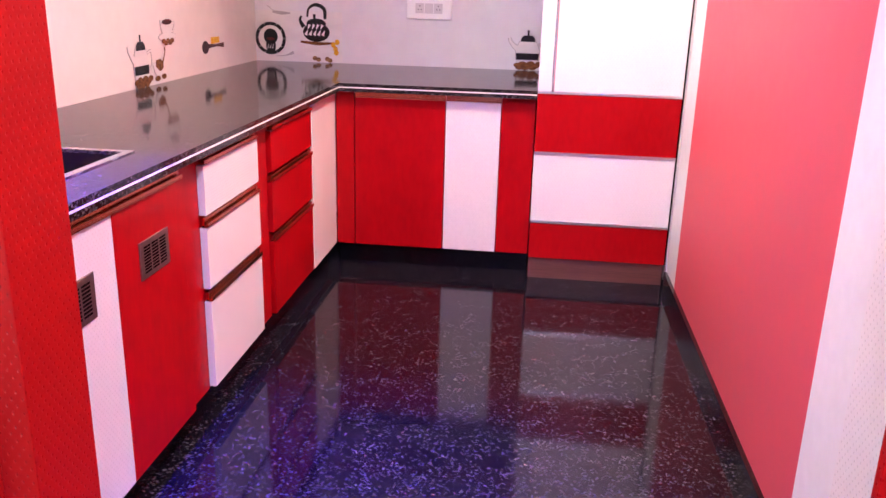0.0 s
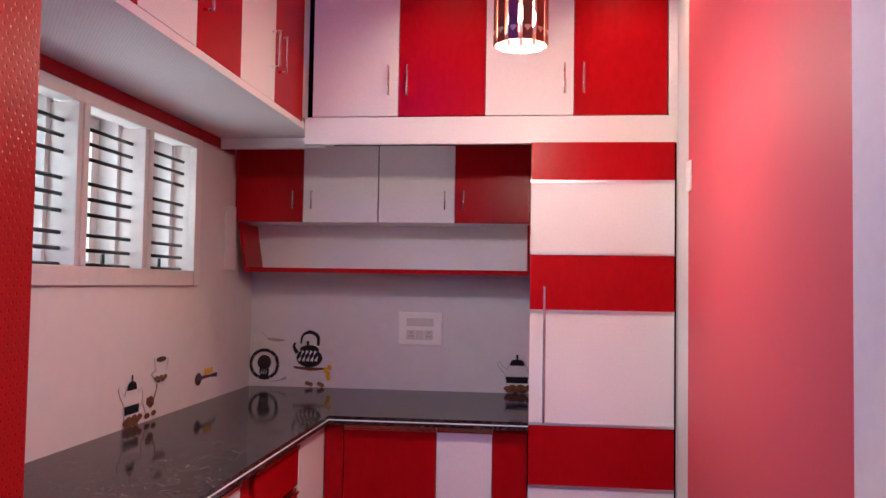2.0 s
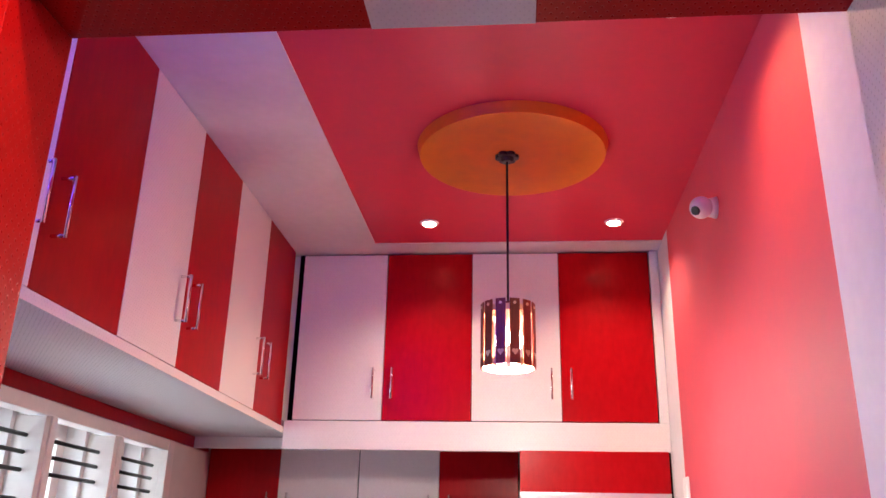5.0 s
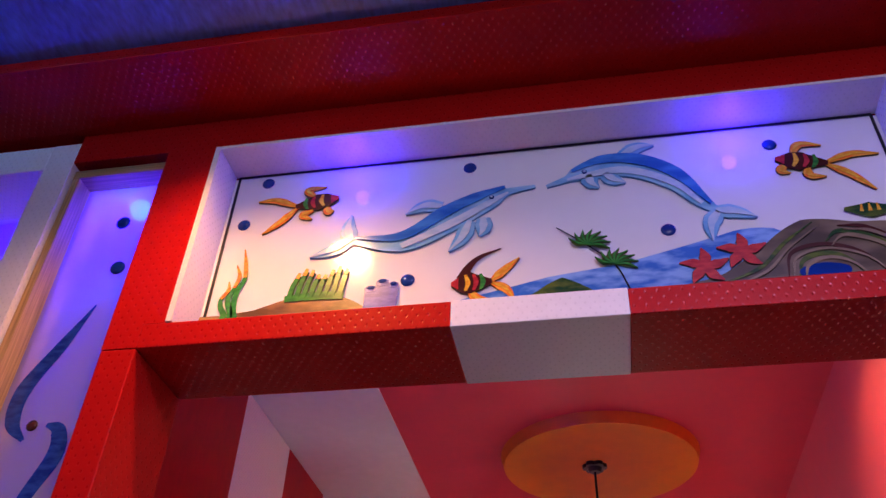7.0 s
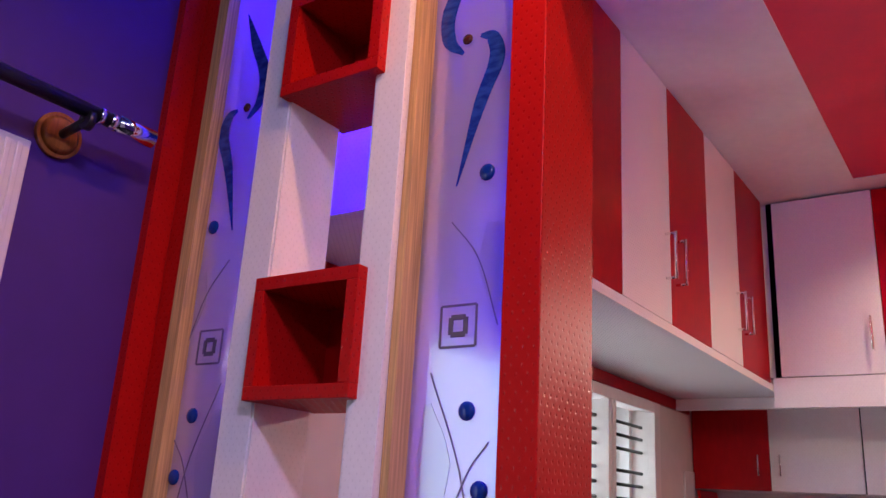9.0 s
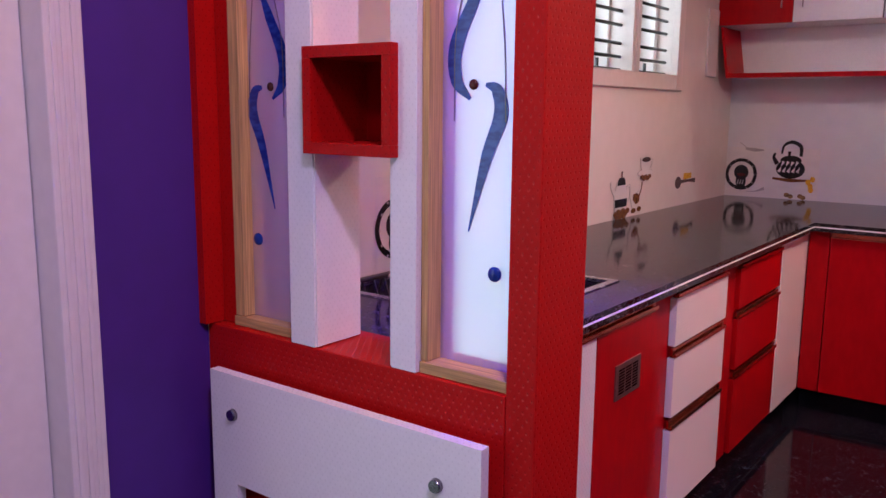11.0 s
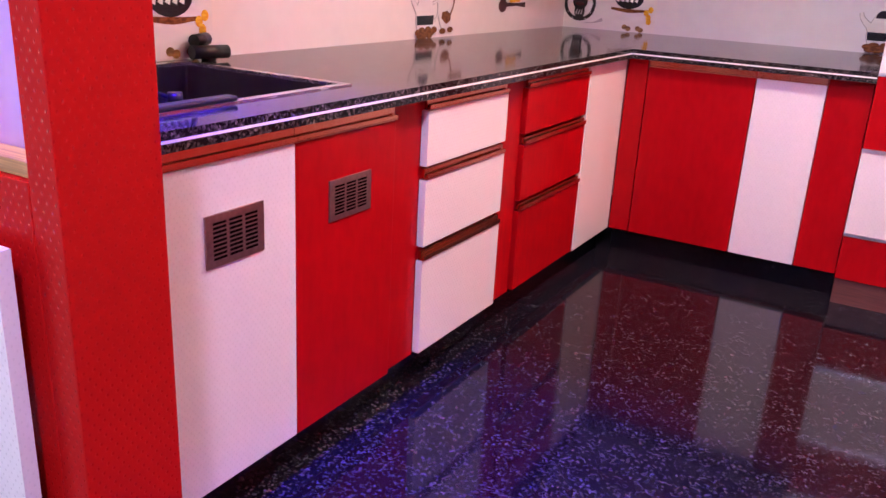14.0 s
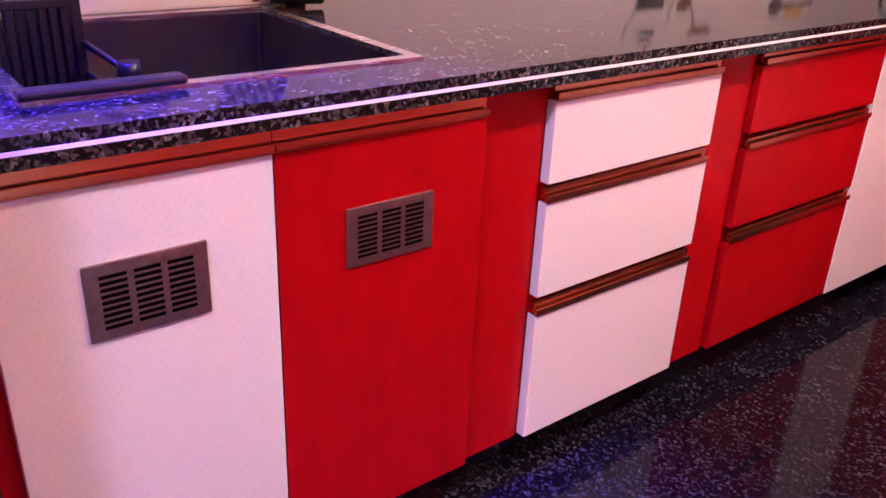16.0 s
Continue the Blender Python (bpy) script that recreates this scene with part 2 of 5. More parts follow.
def rod(bm, a, b, r, r2=None, seg=12, caps=True):
    """Adds a round bar from a to b."""
    a, b = Vector(a), Vector(b)
    turn = (b - a).to_track_quat("Z", "Y").to_matrix().to_4x4()
    bmesh.ops.create_cone(bm, cap_ends=caps, segments=seg, radius1=r, radius2=r if r2 is None else r2, depth=(b - a).length, matrix=Matrix.Translation((a + b) / 2) @ turn)


def mesh_of(name, bm, mat, smooth=False):
    me = bpy.data.meshes.new(name)
    bmesh.ops.recalc_face_normals(bm, faces=bm.faces)
    bm.to_mesh(me)
    bm.free()
    me.materials.append(mat)
    if smooth:
        for p in me.polygons:
            p.use_smooth = len(p.vertices) < 5
    return me


def thing(name, label, category, at=(0, 0, 0), group="", kind=""):
    """A top-level thing: an Empty at its base."""
    ob = new(name)
    ob.location = at
    ob.empty_display_size = 0.05
    return tagged(ob, label, category, group, kind)


def part(name, bm, mat, parent=None, label="", smooth=False):
    """Links bm, whose points are in the world's metres, as one mesh under a thing or part."""
    ob = new(name, mesh_of(name, bm, mat, smooth))
    if parent is not None:
        ob.parent = parent
        if parent.data is None:
            ob.matrix_parent_inverse = Matrix.Translation(-Vector(parent.location))
    return tagged(ob, label)


def box(name, mat, dims, parent=None, label="", bevel=0.0):
    bm = bmesh.new()
    block(bm, *dims, bevel)
    return part(name, bm, mat, parent, label)


def setting(name, mat, *boxes, label="", bevel=0.0, category=""):
    bm = bmesh.new()
    for d in boxes:
        block(bm, *d, bevel)
    return tagged(part(name, bm, mat), label, category, kind="structure")


def handle(parent, x, y, z0, z1, out=(1, 0, 0), r=0.005, reach=0.032):
    """A D handle on a door: two feet and a grip, upright."""
    o = Vector(out)
    a, b = Vector((x, y, z0)), Vector((x, y, z1))
    bm = bmesh.new()
    rod(bm, a, a + o * reach, r * 0.9, seg=8)
    rod(bm, b, b + o * reach, r * 0.9, seg=8)
    rod(bm, a + o * reach - Vector((0, 0, r)), b + o * reach + Vector((0, 0, r)), r, seg=10)
    return part("handle", bm, CHROME, parent, "chrome D-shaped handle", True)


# ---- large structure ----
LW, BW, RW, HW = -1.64, 4.95, 0.57, -1.545   # kitchen left, back and right walls, hall left wall
PF, PB, GY = 1.31, 1.465, 1.360              # faces of the partition, plane of its glass
CEIL, OPEN_L, OPEN_R, HC = 2.97, -0.735, 0.40, 2.894
setting("floor", FLOOR_MAT, (-2.0, 2.6, -2.6, 5.2, -0.12, 0.0), label="polished dark granite floor with pale flecks", category="floor")
W0, W1, WZ0, WZ1 = 2.62, 4.14, 1.46, 2.095   # window opening
setting("wall_west", TILE, (LW - 0.23, LW, PF, W0, 0, 3.1), (LW - 0.23, LW, W1, BW, 0, 3.1), (LW - 0.23, LW, W0, W1, 0, WZ0), (LW - 0.23, LW, W0, W1, WZ1, 3.1), label="cream glazed tile wall with a window opening", category="wall")
setting("wall_north", TILE_BACK, (LW - 0.23, RW + 0.2, BW, BW + 0.2, 0, 3.1), label="white glazed tile wall behind the worktop", category="wall")
setting("wall_east", PINK, (RW, RW + 0.15, 2.045, 3.78, 0, 3.1), label="smooth pink painted wall", category="wall")
setting("wall_east_corner", WALL_WHITE, (RW, RW + 0.15, 3.78, BW, 0, 3.1), label="cream painted wall beside the tall cabinet", category="wall")
setting("wall_east_end", WALL_WHITE, (RW - 0.004, RW + 0.15, PB, 2.045, 0, 3.1), label="white painted end of the pink wall", category="wall")
setting("ceiling", CREAM, (LW - 0.2, RW + 0.2, PB, BW + 0.2, CEIL + 0.012, 3.2), label="pale plastered ceiling", category="ceiling")
setting("ceiling_border", WALL_WHITE, (LW, -0.70, PB, BW, CEIL - 0.004, CEIL + 0.012), (-0.70, RW, 3.90, BW, CEIL - 0.004, CEIL + 0.012), label="white border band of the ceiling", category="ceiling")
setting("ceiling_pink", PINK_CEIL, (-0.70, RW, PB, 3.90, CEIL, CEIL + 0.012), label="deep pink painted ceiling panel", category="ceiling")
setting("hall_wall_west", PURPLE, (HW - 0.13, HW, 1.052, PF, 0, 3.2), (HW - 0.13, HW, -0.47, 1.052, 2.13, 3.2), (HW - 0.13, HW, -2.6, -0.47, 0, 3.2), label="deep purple painted wall", category="wall")
setting("hall_wall_south", WALL_WHITE, (-2.0, 2.6, -2.8, -2.6, 0, 3.2), label="plain white wall", category="wall")
setting("hall_wall_east", PURPLE, (2.4, 2.6, -2.6, PF, 0, 3.2), label="plain purple wall", category="wall")
setting("hall_ceiling", BLUE_CEIL, (-2.0, 2.6, -2.8, 1.15, HC, 3.2), label="dark blue textured ceiling", category="ceiling")
setting("hall_skirting", SKIRT, (HW, HW + 0.012, 1.058, PF - 0.002, 0, 0.125), (HW, HW + 0.012, -2.6, -0.48, 0, 0.125), label="black granite skirting", category="skirting")
setting("kitchen_skirting", SKIRT, (RW - 0.014, RW, 2.05, 3.995, 0, 0.07), label="black granite skirting", category="skirting")

# ---- partition between hall and kitchen ----
screen = thing("partition_screen", "red laminate partition with glass strips, white niche and lintel", "partition", (-1.1, PF, 0))
box("base_panel", RED_DOT, (HW, -0.791, PF, PB, 0.105, 0.865), screen, "red laminate base", 0.002)
box("plinth", SKIRT, (HW, OPEN_L - 0.012, PF + 0.012, PB, 0.0, 0.105), screen, "black granite plinth")
box("post", RED_DOT, (-0.79, OPEN_L, PF, PB, 0.105, 2.388), screen, "red dimpled laminate post", 0.002)
box("post", RED_DOT, (HW + 0.022, -1.481, 1.335, PB, 0.867, 2.79), screen, "red laminate post", 0.002)
box("post", RED_DOT, (OPEN_R, RW + 0.2, PF, PF + 0.02, 0.0, 2.388), screen, "red laminate post", 0.002)
box("jamb", CREAM, (OPEN_R + 0.006, RW + 0.2, PF + 0.0205, PB, 0.0, 2.388), screen, "white laminate jamb", 0.001)
box("return_strip", RED_DOT, (HW, HW + 0.021, 1.288, 1.40, 0.867, 2.789), screen, "red laminate strip on the purple wall")
box("header", RED_DOT, (HW, -1.2885, PF, PB, 2.79, 2.869), screen, "red laminate top rail")
box("header", RED_DOT, (-0.9755, RW + 0.5, PF, PB, 2.80, 2.869), screen, "red laminate top rail")
box("stile", RED_DOT, (-0.79, -0.70, PF, PB, 2.43, 2.80), screen, "red dimpled laminate stile")
box("stile", RED_DOT, (0.41, RW + 0.5, PF, PB, 2.43, 2.80), screen, "red laminate stile")
box("stile", RED_DOT, (-0.79, OPEN_L, PF, PB, 2.389, 2.43), screen)
box("lintel", RED_DOT, (OPEN_L, -0.271, PF, PB, 2.388, 2.43), screen, "red dimpled laminate lintel", 0.0015)
box("lintel", CREAM, (-0.271, -0.029, PF - 0.001, PB + 0.001, 2.387, 2.431), screen, "white laminate centre of the lintel", 0.0015)
box("lintel", RED_DOT, (-0.029, RW + 0.5, PF, PB, 2.388, 2.43), screen, "red laminate lintel", 0.0015)
# white reveal of the painted glass
bm = bmesh.new()
block(bm, -0.70, -0.69, PF - 0.001, PF + 0.075, 2.432, 2.80)
block(bm, 0.40, 0.41, PF - 0.001, PF + 0.075, 2.432, 2.80)
block(bm, -0.69, 0.40, PF - 0.001, PF + 0.075, 2.794, 2.80)
part("reveal", bm, CREAM, screen, "white laminate reveal round the painted glass")
# glass strips with plywood-edged frames
for a, b, front in ((-1.480, -1.289, 1.333), (-0.974, -0.79, 1.322)):
    lip = 0.028 if a < -1.2 else 0.014
    bm = bmesh.new()
    block(bm, a, a + lip, front, GY + 0.012, 0.887, 2.771, 0.001)
    part("frame_edge", bm, PLY, screen, "bare plywood edge of the glass frame")
    bm = bmesh.new()
    block(bm, a, b, front - 0.004, GY + 0.012, 0.866, 0.886, 0.001)
    part("frame_edge", bm, PLY_FLAT, screen, "bare plywood edge of the glass frame")
    bm = bmesh.new()
    block(bm, a, b, front, GY + 0.012, 2.772, 2.79, 0.001)
    part("frame_edge", bm, PLY_FLAT, screen, "bare plywood edge of the glass frame")
box("rail", RED_DOT, (-1.288, -0.985, PF + 0.03, PB, 2.852, 2.869), screen)
# niche of two white posts, back boards and a top
box("niche_post", CREAM, (-1.288, -1.222, PF, 1.435, 0.866, 2.851), screen, "white laminate niche post", 0.001)
box("niche_post", CREAM, (-1.032, -0.976, PF, 1.435, 0.866, 2.851), screen, "white laminate niche post", 0.001)
box("niche_top", CREAM, (-1.2215, -1.0325, PF + 0.0005, 1.435, 2.79, 2.850), screen, "white laminate niche top")
box("niche_side", CREAM, (-1.2215, -1.218, PF + 0.003, 1.434, 0.868, 2.789), screen, "white laminate side board")
box("niche_side", CREAM, (-1.036, -1.0325, PF + 0.003, 1.434, 0.868, 2.789), screen, "white laminate side board")
for z0 in (2.248, 1.742, 1.238):
    cube = thing("display_box", "open red laminate display cube fixed in the niche", "display box", (-1.12, PF - 0.02, z0), "display cubes in the niche")
    x0, x1, y0, y1, z1, w = -1.225, -1.016, PF - 0.02, 1.452, z0 + 0.19, 0.021
    box("side", RED_DOT, (x0, x0 + w, y0, y1, z0 + w, z1 - w), cube, "", 0.001)
    box("side", RED_DOT, (x1 - w, x1, y0, y1, z0 + w, z1 - w), cube, "", 0.001)
    box("bottom", RED_DOT, (x0, x1, y0, y1, z0, z0 + w), cube, "", 0.001)
    box("top", RED_DOT, (x0, x1, y0, y1, z1 - w, z1), cube, "", 0.001)
    box("back", RED, (x0 + w, x1 - w, y1 - 0.01, y1, z0 + w, z1 - w), cube)
    bm = bmesh.new()
    rod(bm, (x1 - 0.035, 1.42, z0 - 0.016), (x1 - 0.035, 1.42, z0 + 0.001), 0.004, seg=10)
    bmesh.ops.create_uvsphere(bm, u_segments=10, v_segments=6, radius=0.007, matrix=pose(x1 - 0.035, 1.42, z0 - 0.019))
    part("peg", bm, RED, cube, "small red fixing peg", True)
# white panel with three square holes on the base
panel = thing("cover_panel", "white laminate panel with three square holes on steel studs", "panel", (-1.145, 1.265, 0.2))
cuts_x = (-1.485, -1.41, -1.285, -1.208, -1.088, -1.01, -0.889, -0.805)
bm = bmesh.new()
grid = {}
zs = (0.197, 0.432, 0.55, 0.784)
for iy, yy in enumerate((1.265, 1.287)):
    for ix, xx in enumerate(cuts_x):
        for iz, zz in enumerate(zs):
            grid[ix, iy, iz] = bm.verts.new((xx, yy, zz))
solid = lambda i, k: 0 <= i < 7 and 0 <= k < 3 and not (k == 1 and i in (1, 3, 5))
for i in range(7):
    for k in range(3):
        if not solid(i, k):
            continue
        for iy in (0, 1):
            bm.faces.new([grid[i, iy, k], grid[i + 1, iy, k], grid[i + 1, iy, k + 1], grid[i, iy, k + 1]])
        for di, dk, p, q in ((-1, 0, (i, k), (i, k + 1)), (1, 0, (i + 1, k), (i + 1, k + 1)), (0, -1, (i, k), (i + 1, k)), (0, 1, (i, k + 1), (i + 1, k + 1))):
            if not solid(i + di, k + dk):
                bm.faces.new([grid[p[0], 0, p[1]], grid[q[0], 0, q[1]], grid[q[0], 1, q[1]], grid[p[0], 1, p[1]]])
part("board", bm, CREAM, panel)
for x, z in ((-1.415, 0.70), (-0.893, 0.70), (-0.902, 0.267), (-1.42, 0.268)):
    bm = bmesh.new()
    rod(bm, (x, 1.264, z), (x, PF, z), 0.009, seg=14)
    rod(bm, (x, 1.255, z), (x, 1.2645, z), 0.011, 0.013, seg=18)
    part("stud", bm, STUD, panel, "dark polished steel stud", True)
# beam over the partition on the hall side
setting("hall_beam", RED_DOT, (HW, 2.4, 1.15, PF + 0.15, 2.87, 3.19), label="red laminate beam under the blue ceiling", category="beam", bevel=0.002)
setting("partition_wall_east", RED, (RW + 0.2, 2.4, PF + 0.002, PB, 0, 2.387), label="red laminate wall beside the opening", category="wall")


# ---- left base units ----
def profile_bar(parent, x, y0, y1, z0, z1):
    """The bronze finger pull along the top of a front that faces +x."""
    bm = bmesh.new()
    block(bm, x - 0.012, x - 0.004, y0, y1, z0, z1)
    block(bm, x - 0.012, x + 0.006, y0, y1, z0, z0 + 0.004)
    block(bm, x + 0.002, x + 0.006, y0, y1, z0, z0 + 0.012)
    return part("finger_pull", bm, BRONZE, parent, "bronze finger pull")


FX, CT, CB = -0.97, 0.857, 0.820


def base_unit(name, label, y0, y1, top=0.816):
    u = thing(name, label, "cabinet", (FX - 0.3, (y0 + y1) / 2, 0), "base cabinets under the worktop")
    box("body", RED, (LW + 0.005, FX - 0.022, y0 + 0.001, y1 - 0.001, 0.10, top), u)
    box("plinth", SKIRT, (LW + 0.005, FX - 0.05, y0 + 0.001, y1 - 0.001, 0.0, 0.10), u, "black plinth")
    return u


def vent(parent, x, y0, y1, z0, z1):
    bm = bmesh.new()
    block(bm, x, x + 0.004, y0, y1, z0, z1, 0.001)
    v = part("vent", bm, VENT_MAT, parent, "dark steel louvre vent")
    for i in range(3):
        a = y0 + (y1 - y0) * (0.12 + 0.27 * i)
        for k in range(9):
            zc = z0 + (z1 - z0) * (0.14 + 0.083 * k)
            # No opening is cut: a near-black bar paints the slot's shade.
            box("slot_shade", DARK, (x + 0.002, x + 0.0048, a, a + (y1 - y0) * 0.215, zc, zc + (z1 - z0) * 0.046), v)


sink_unit = base_unit("sink_cabinet", "sink base cabinet with one white and one red vented door", 1.625, 2.37, 0.62)
box("front_rail", RED, (FX - 0.05, FX - 0.022, 1.626, 2.369, 0.6205, 0.816), sink_unit, "red front rail")
d = box("door", CREAM, (FX - 0.02, FX, 1.652, 2.006, 0.105, 0.778), sink_unit, "white laminate door", 0.0015)
vent(d, FX, 1.752, 1.907, 0.579, 0.682)
d = box("door", RED, (FX - 0.02, FX, 2.009, 2.372, 0.105, 0.778), sink_unit, "red laminate door", 0.0015)
vent(d, FX, 2.115, 2.270, 0.585, 0.679)
profile_bar(sink_unit, FX, 1.645, 2.007, 0.781, 0.812)
profile_bar(sink_unit, FX, 2.009, 2.372, 0.781, 0.812)
fill = base_unit("filler_panel", "red laminate filler between the partition and sink cabinet", 1.467, 1.624)
box("front", RED, (FX - 0.0215, FX - 0.012, 1.468, 1.623, 0.10, 0.816), fill)
fill = base_unit("filler_panel", "narrow red laminate filler between cabinets", 2.374, 2.515)
box("front", RED, (FX - 0.0218, FX - 0.018, 2.375, 2.514, 0.10, 0.816), fill)
white_unit = base_unit("drawer_cabinet", "white three-drawer base cabinet with bronze finger pulls", 2.517, 2.972)
for z0, z1 in ((0.105, 0.378), (0.418, 0.602), (0.638, 0.783)):
    box("drawer", CREAM, (FX - 0.02, FX + 0.002, 2.519, 2.972, z0, z1), white_unit, "white laminate drawer front", 0.0015)
    profile_bar(white_unit, FX, 2.519, 2.970, z1 + 0.003, z1 + 0.029)
fill = base_unit("filler_panel", "narrow red laminate filler between cabinets", 2.974, 3.108)
box("front", RED, (FX - 0.0215, FX - 0.015, 2.975, 3.106, 0.10, 0.816), fill)
red_unit = base_unit("drawer_cabinet", "red three-drawer base cabinet with bronze finger pulls", 3.11, 3.642)
for z0, z1 in ((0.105, 0.382), (0.418, 0.602), (0.638, 0.783)):
    box("drawer", RED, (FX - 0.02, FX, 3.115, 3.638, z0, z1), red_unit, "red laminate drawer front", 0.0015)
    profile_bar(red_unit, FX, 3.117, 3.636, z1 + 0.003, z1 + 0.024)
corner = base_unit("corner_cabinet", "corner base cabinet with a white laminate door", 3.644, 4.07)
box("door", CREAM, (FX - 0.02, FX, 3.646, 4.048, 0.10, 0.812), corner, "white laminate door", 0.0015)

# ---- far base units ----
FY = 4.05


def far_unit(name, label, x0, x1, mat, pull=True, note=""):
    u = thing(name, label, "cabinet", ((x0 + x1) / 2, FY + 0.3, 0), "base cabinets under the worktop")
    box("body", RED, (x0 + 0.001, x1 - 0.001, FY + 0.021, BW - 0.005, 0.10, 0.816), u)
    box("plinth", SKIRT, (x0 + 0.001, x1 - 0.001, FY + 0.05, BW - 0.005, 0.0, 0.10), u, "black plinth")
    box("door", mat, (x0 + 0.0015, x1 - 0.0015, FY, FY + 0.02, 0.10, 0.790 if pull else 0.816), u, note, 0.0015)
    if pull:
        bm = bmesh.new()
        block(bm, x0 + 0.002, x1 - 0.002, FY + 0.006, FY + 0.014, 0.793, 0.816)
        block(bm, x0 + 0.002, x1 - 0.002, FY - 0.004, FY + 0.014, 0.791, 0.795)
        part("finger_pull", bm, BRONZE, u, "bronze finger pull")
    return u


far_unit("filler_panel", "narrow red laminate corner filler", -0.968, -0.882, RED, False)
far_unit("base_cabinet", "base cabinet with a red laminate door", -0.881, -0.466, RED, True, "red laminate door")
far_unit("base_cabinet", "base cabinet with a narrow white laminate door", -0.465, -0.217, CREAM, True, "white laminate door")
far_unit("filler_panel", "red laminate panel beside the tall unit", -0.216, -0.064, RED, False)

# ---- worktop with a sink cut-out ----
SX0, SX1, SY0, SY1 = -1.60, -1.058, 1.735, 2.312
worktop = thing("worktop", "polished dark granite worktop with a white edge inlay line", "worktop", (-1.2, 3.0, 0.82))
bm = bmesh.new()
for d in ((LW, SX0, 1.467, 4.0), (SX1, -0.94, 1.467, 4.0), (SX0, SX1, 1.467, SY0), (SX0, SX1, SY1, 4.0), (LW, -0.06, 4.0, BW)):
    block(bm, d[0], d[1], d[2], d[3], CB, CT)
bmesh.ops.remove_doubles(bm, verts=bm.verts, dist=1e-5)
part("slab", bm, COUNTER_MAT, worktop)
bm = bmesh.new()
block(bm, -0.941, -0.9385, 1.468, 3.9995, 0.8365, 0.8415)
block(bm, -0.9385, -0.062, 3.9985, 4.001, 0.8365, 0.8415)
part("inlay", bm, PLASTIC, worktop, "thin white inlay line")

sink = thing("kitchen_sink", "brushed steel sink set in the granite worktop", "sink", (-1.3, 2.0, 0.65))
bm = bmesh.new()
r = 0.022
for d in ((SX0, SX1, SY0, SY0 + r), (SX0, SX1, SY1 - r, SY1), (SX0, SX0 + r, SY0 + r, SY1 - r), (SX1 - r, SX1, SY0 + r, SY1 - r)):
    block(bm, d[0], d[1], d[2], d[3], CT - 0.005, CT + 0.0035)
part("rim", bm, STEEL, sink, "steel rim")
bm = bmesh.new()
x0, x1, y0, y1, zb = SX0 + r, SX1 - r, SY0 + r, SY1 - r, 0.64
zt = CT - 0.0052
for d in ((x0 - 0.004, x0, y0 - 0.004, y1 + 0.004, zb, zt), (x1, x1 + 0.004, y0 - 0.004, y1 + 0.004, zb, zt), (x0, x1, y0 - 0.004, y0, zb, zt), (x0, x1, y1, y1 + 0.004, zb, zt), (x0 - 0.004, x1 + 0.004, y0 - 0.004, y1 + 0.004, zb - 0.004, zb)):
    block(bm, *d)
for p, q in (((x0, y0), (1, 1)), ((x1, y0), (-1, 1)), ((x0, y1), (1, -1)), ((x1, y1), (-1, -1))):
    rod(bm, (p[0] + 0.004 * q[0], p[1] + 0.004 * q[1], zb), (p[0] + 0.004 * q[0], p[1] + 0.004 * q[1], zt), 0.006, seg=10)
part("bowl", bm, BOWL, sink, "deep brushed steel bowl")
bm = bmesh.new()
rod(bm, ((x0 + x1) / 2, (y0 + y1) / 2, zb), ((x0 + x1) / 2, (y0 + y1) / 2, zb + 0.004), 0.045, 0.04, seg=24)
part("drain", bm, CHROME, sink, "", True)

# ---- tall unit ----
TX0, TX1, TY = -0.060, 0.552, 4.0
tall = thing("tall_cabinet", "tall larder cabinet with red and white laminate bands and aluminium strips", "cabinet", (0.25, 4.4, 0))
box("body", RED, (TX0 + 0.001, TX1, TY + 0.021, BW - 0.004, 0.10, 2.072), tall)
box("plinth", BROWN, (TX0 + 0.002, TX1 - 0.002, TY + 0.012, BW - 0.01, 0.0, 0.099), tall, "brown laminate plinth")
for z0, z1, m in ((0.10, 0.273, RED), (0.273, 0.587, CREAM), (0.587, 0.853, RED), (1.337, 1.587, RED), (1.587, 1.90, CREAM), (1.90, 2.073, RED)):
    box("door_band", m, (TX0, TX1, TY, TY + 0.02, z0 + 0.001, z1 - 0.001), tall, "red laminate band" if m is RED else "white laminate band", 0.001)
box("door_band", CREAM, (TX0, 0.001, TY, TY + 0.02, 0.854, 1.336), tall, "white laminate band", 0.001)
box("door_band", CREAM, (0.005, TX1, TY, TY + 0.02, 0.854, 1.336), tall, "white laminate band", 0.001)
for z in (0.273, 0.587, 0.853, 1.337, 1.587, 1.90):
    box("strip", ALU, (TX0, TX1, TY - 0.004, TY + 0.001, z - 0.006, z + 0.006), tall, "aluminium strip")
bm = bmesh.new()
block(bm, -0.003, 0.009, TY - 0.025, TY - 0.017, 0.86, 1.445, 0.003)
block(bm, 0.0, 0.006, TY - 0.018, TY + 0.001, 0.90, 0.92)
block(bm, 0.0, 0.006, TY - 0.018, TY + 0.001, 1.38, 1.40)
part("handle", bm, CHROME, tall, "long chrome bar handle")
# Solid dark strip in place of the shade along the edge.
box("edge_strip", DARK, (TX1 + 0.001, TX1 + 0.008, TY + 0.004, TY + 0.02, 0.10, 2.07), tall, "near-black strip painting the shade of the edge gap")
box("end_panel", CREAM, (TX1 + 0.009, RW - 0.001, TY + 0.01, TY + 0.03, 0.02, 2.07), tall, "white filler strip")

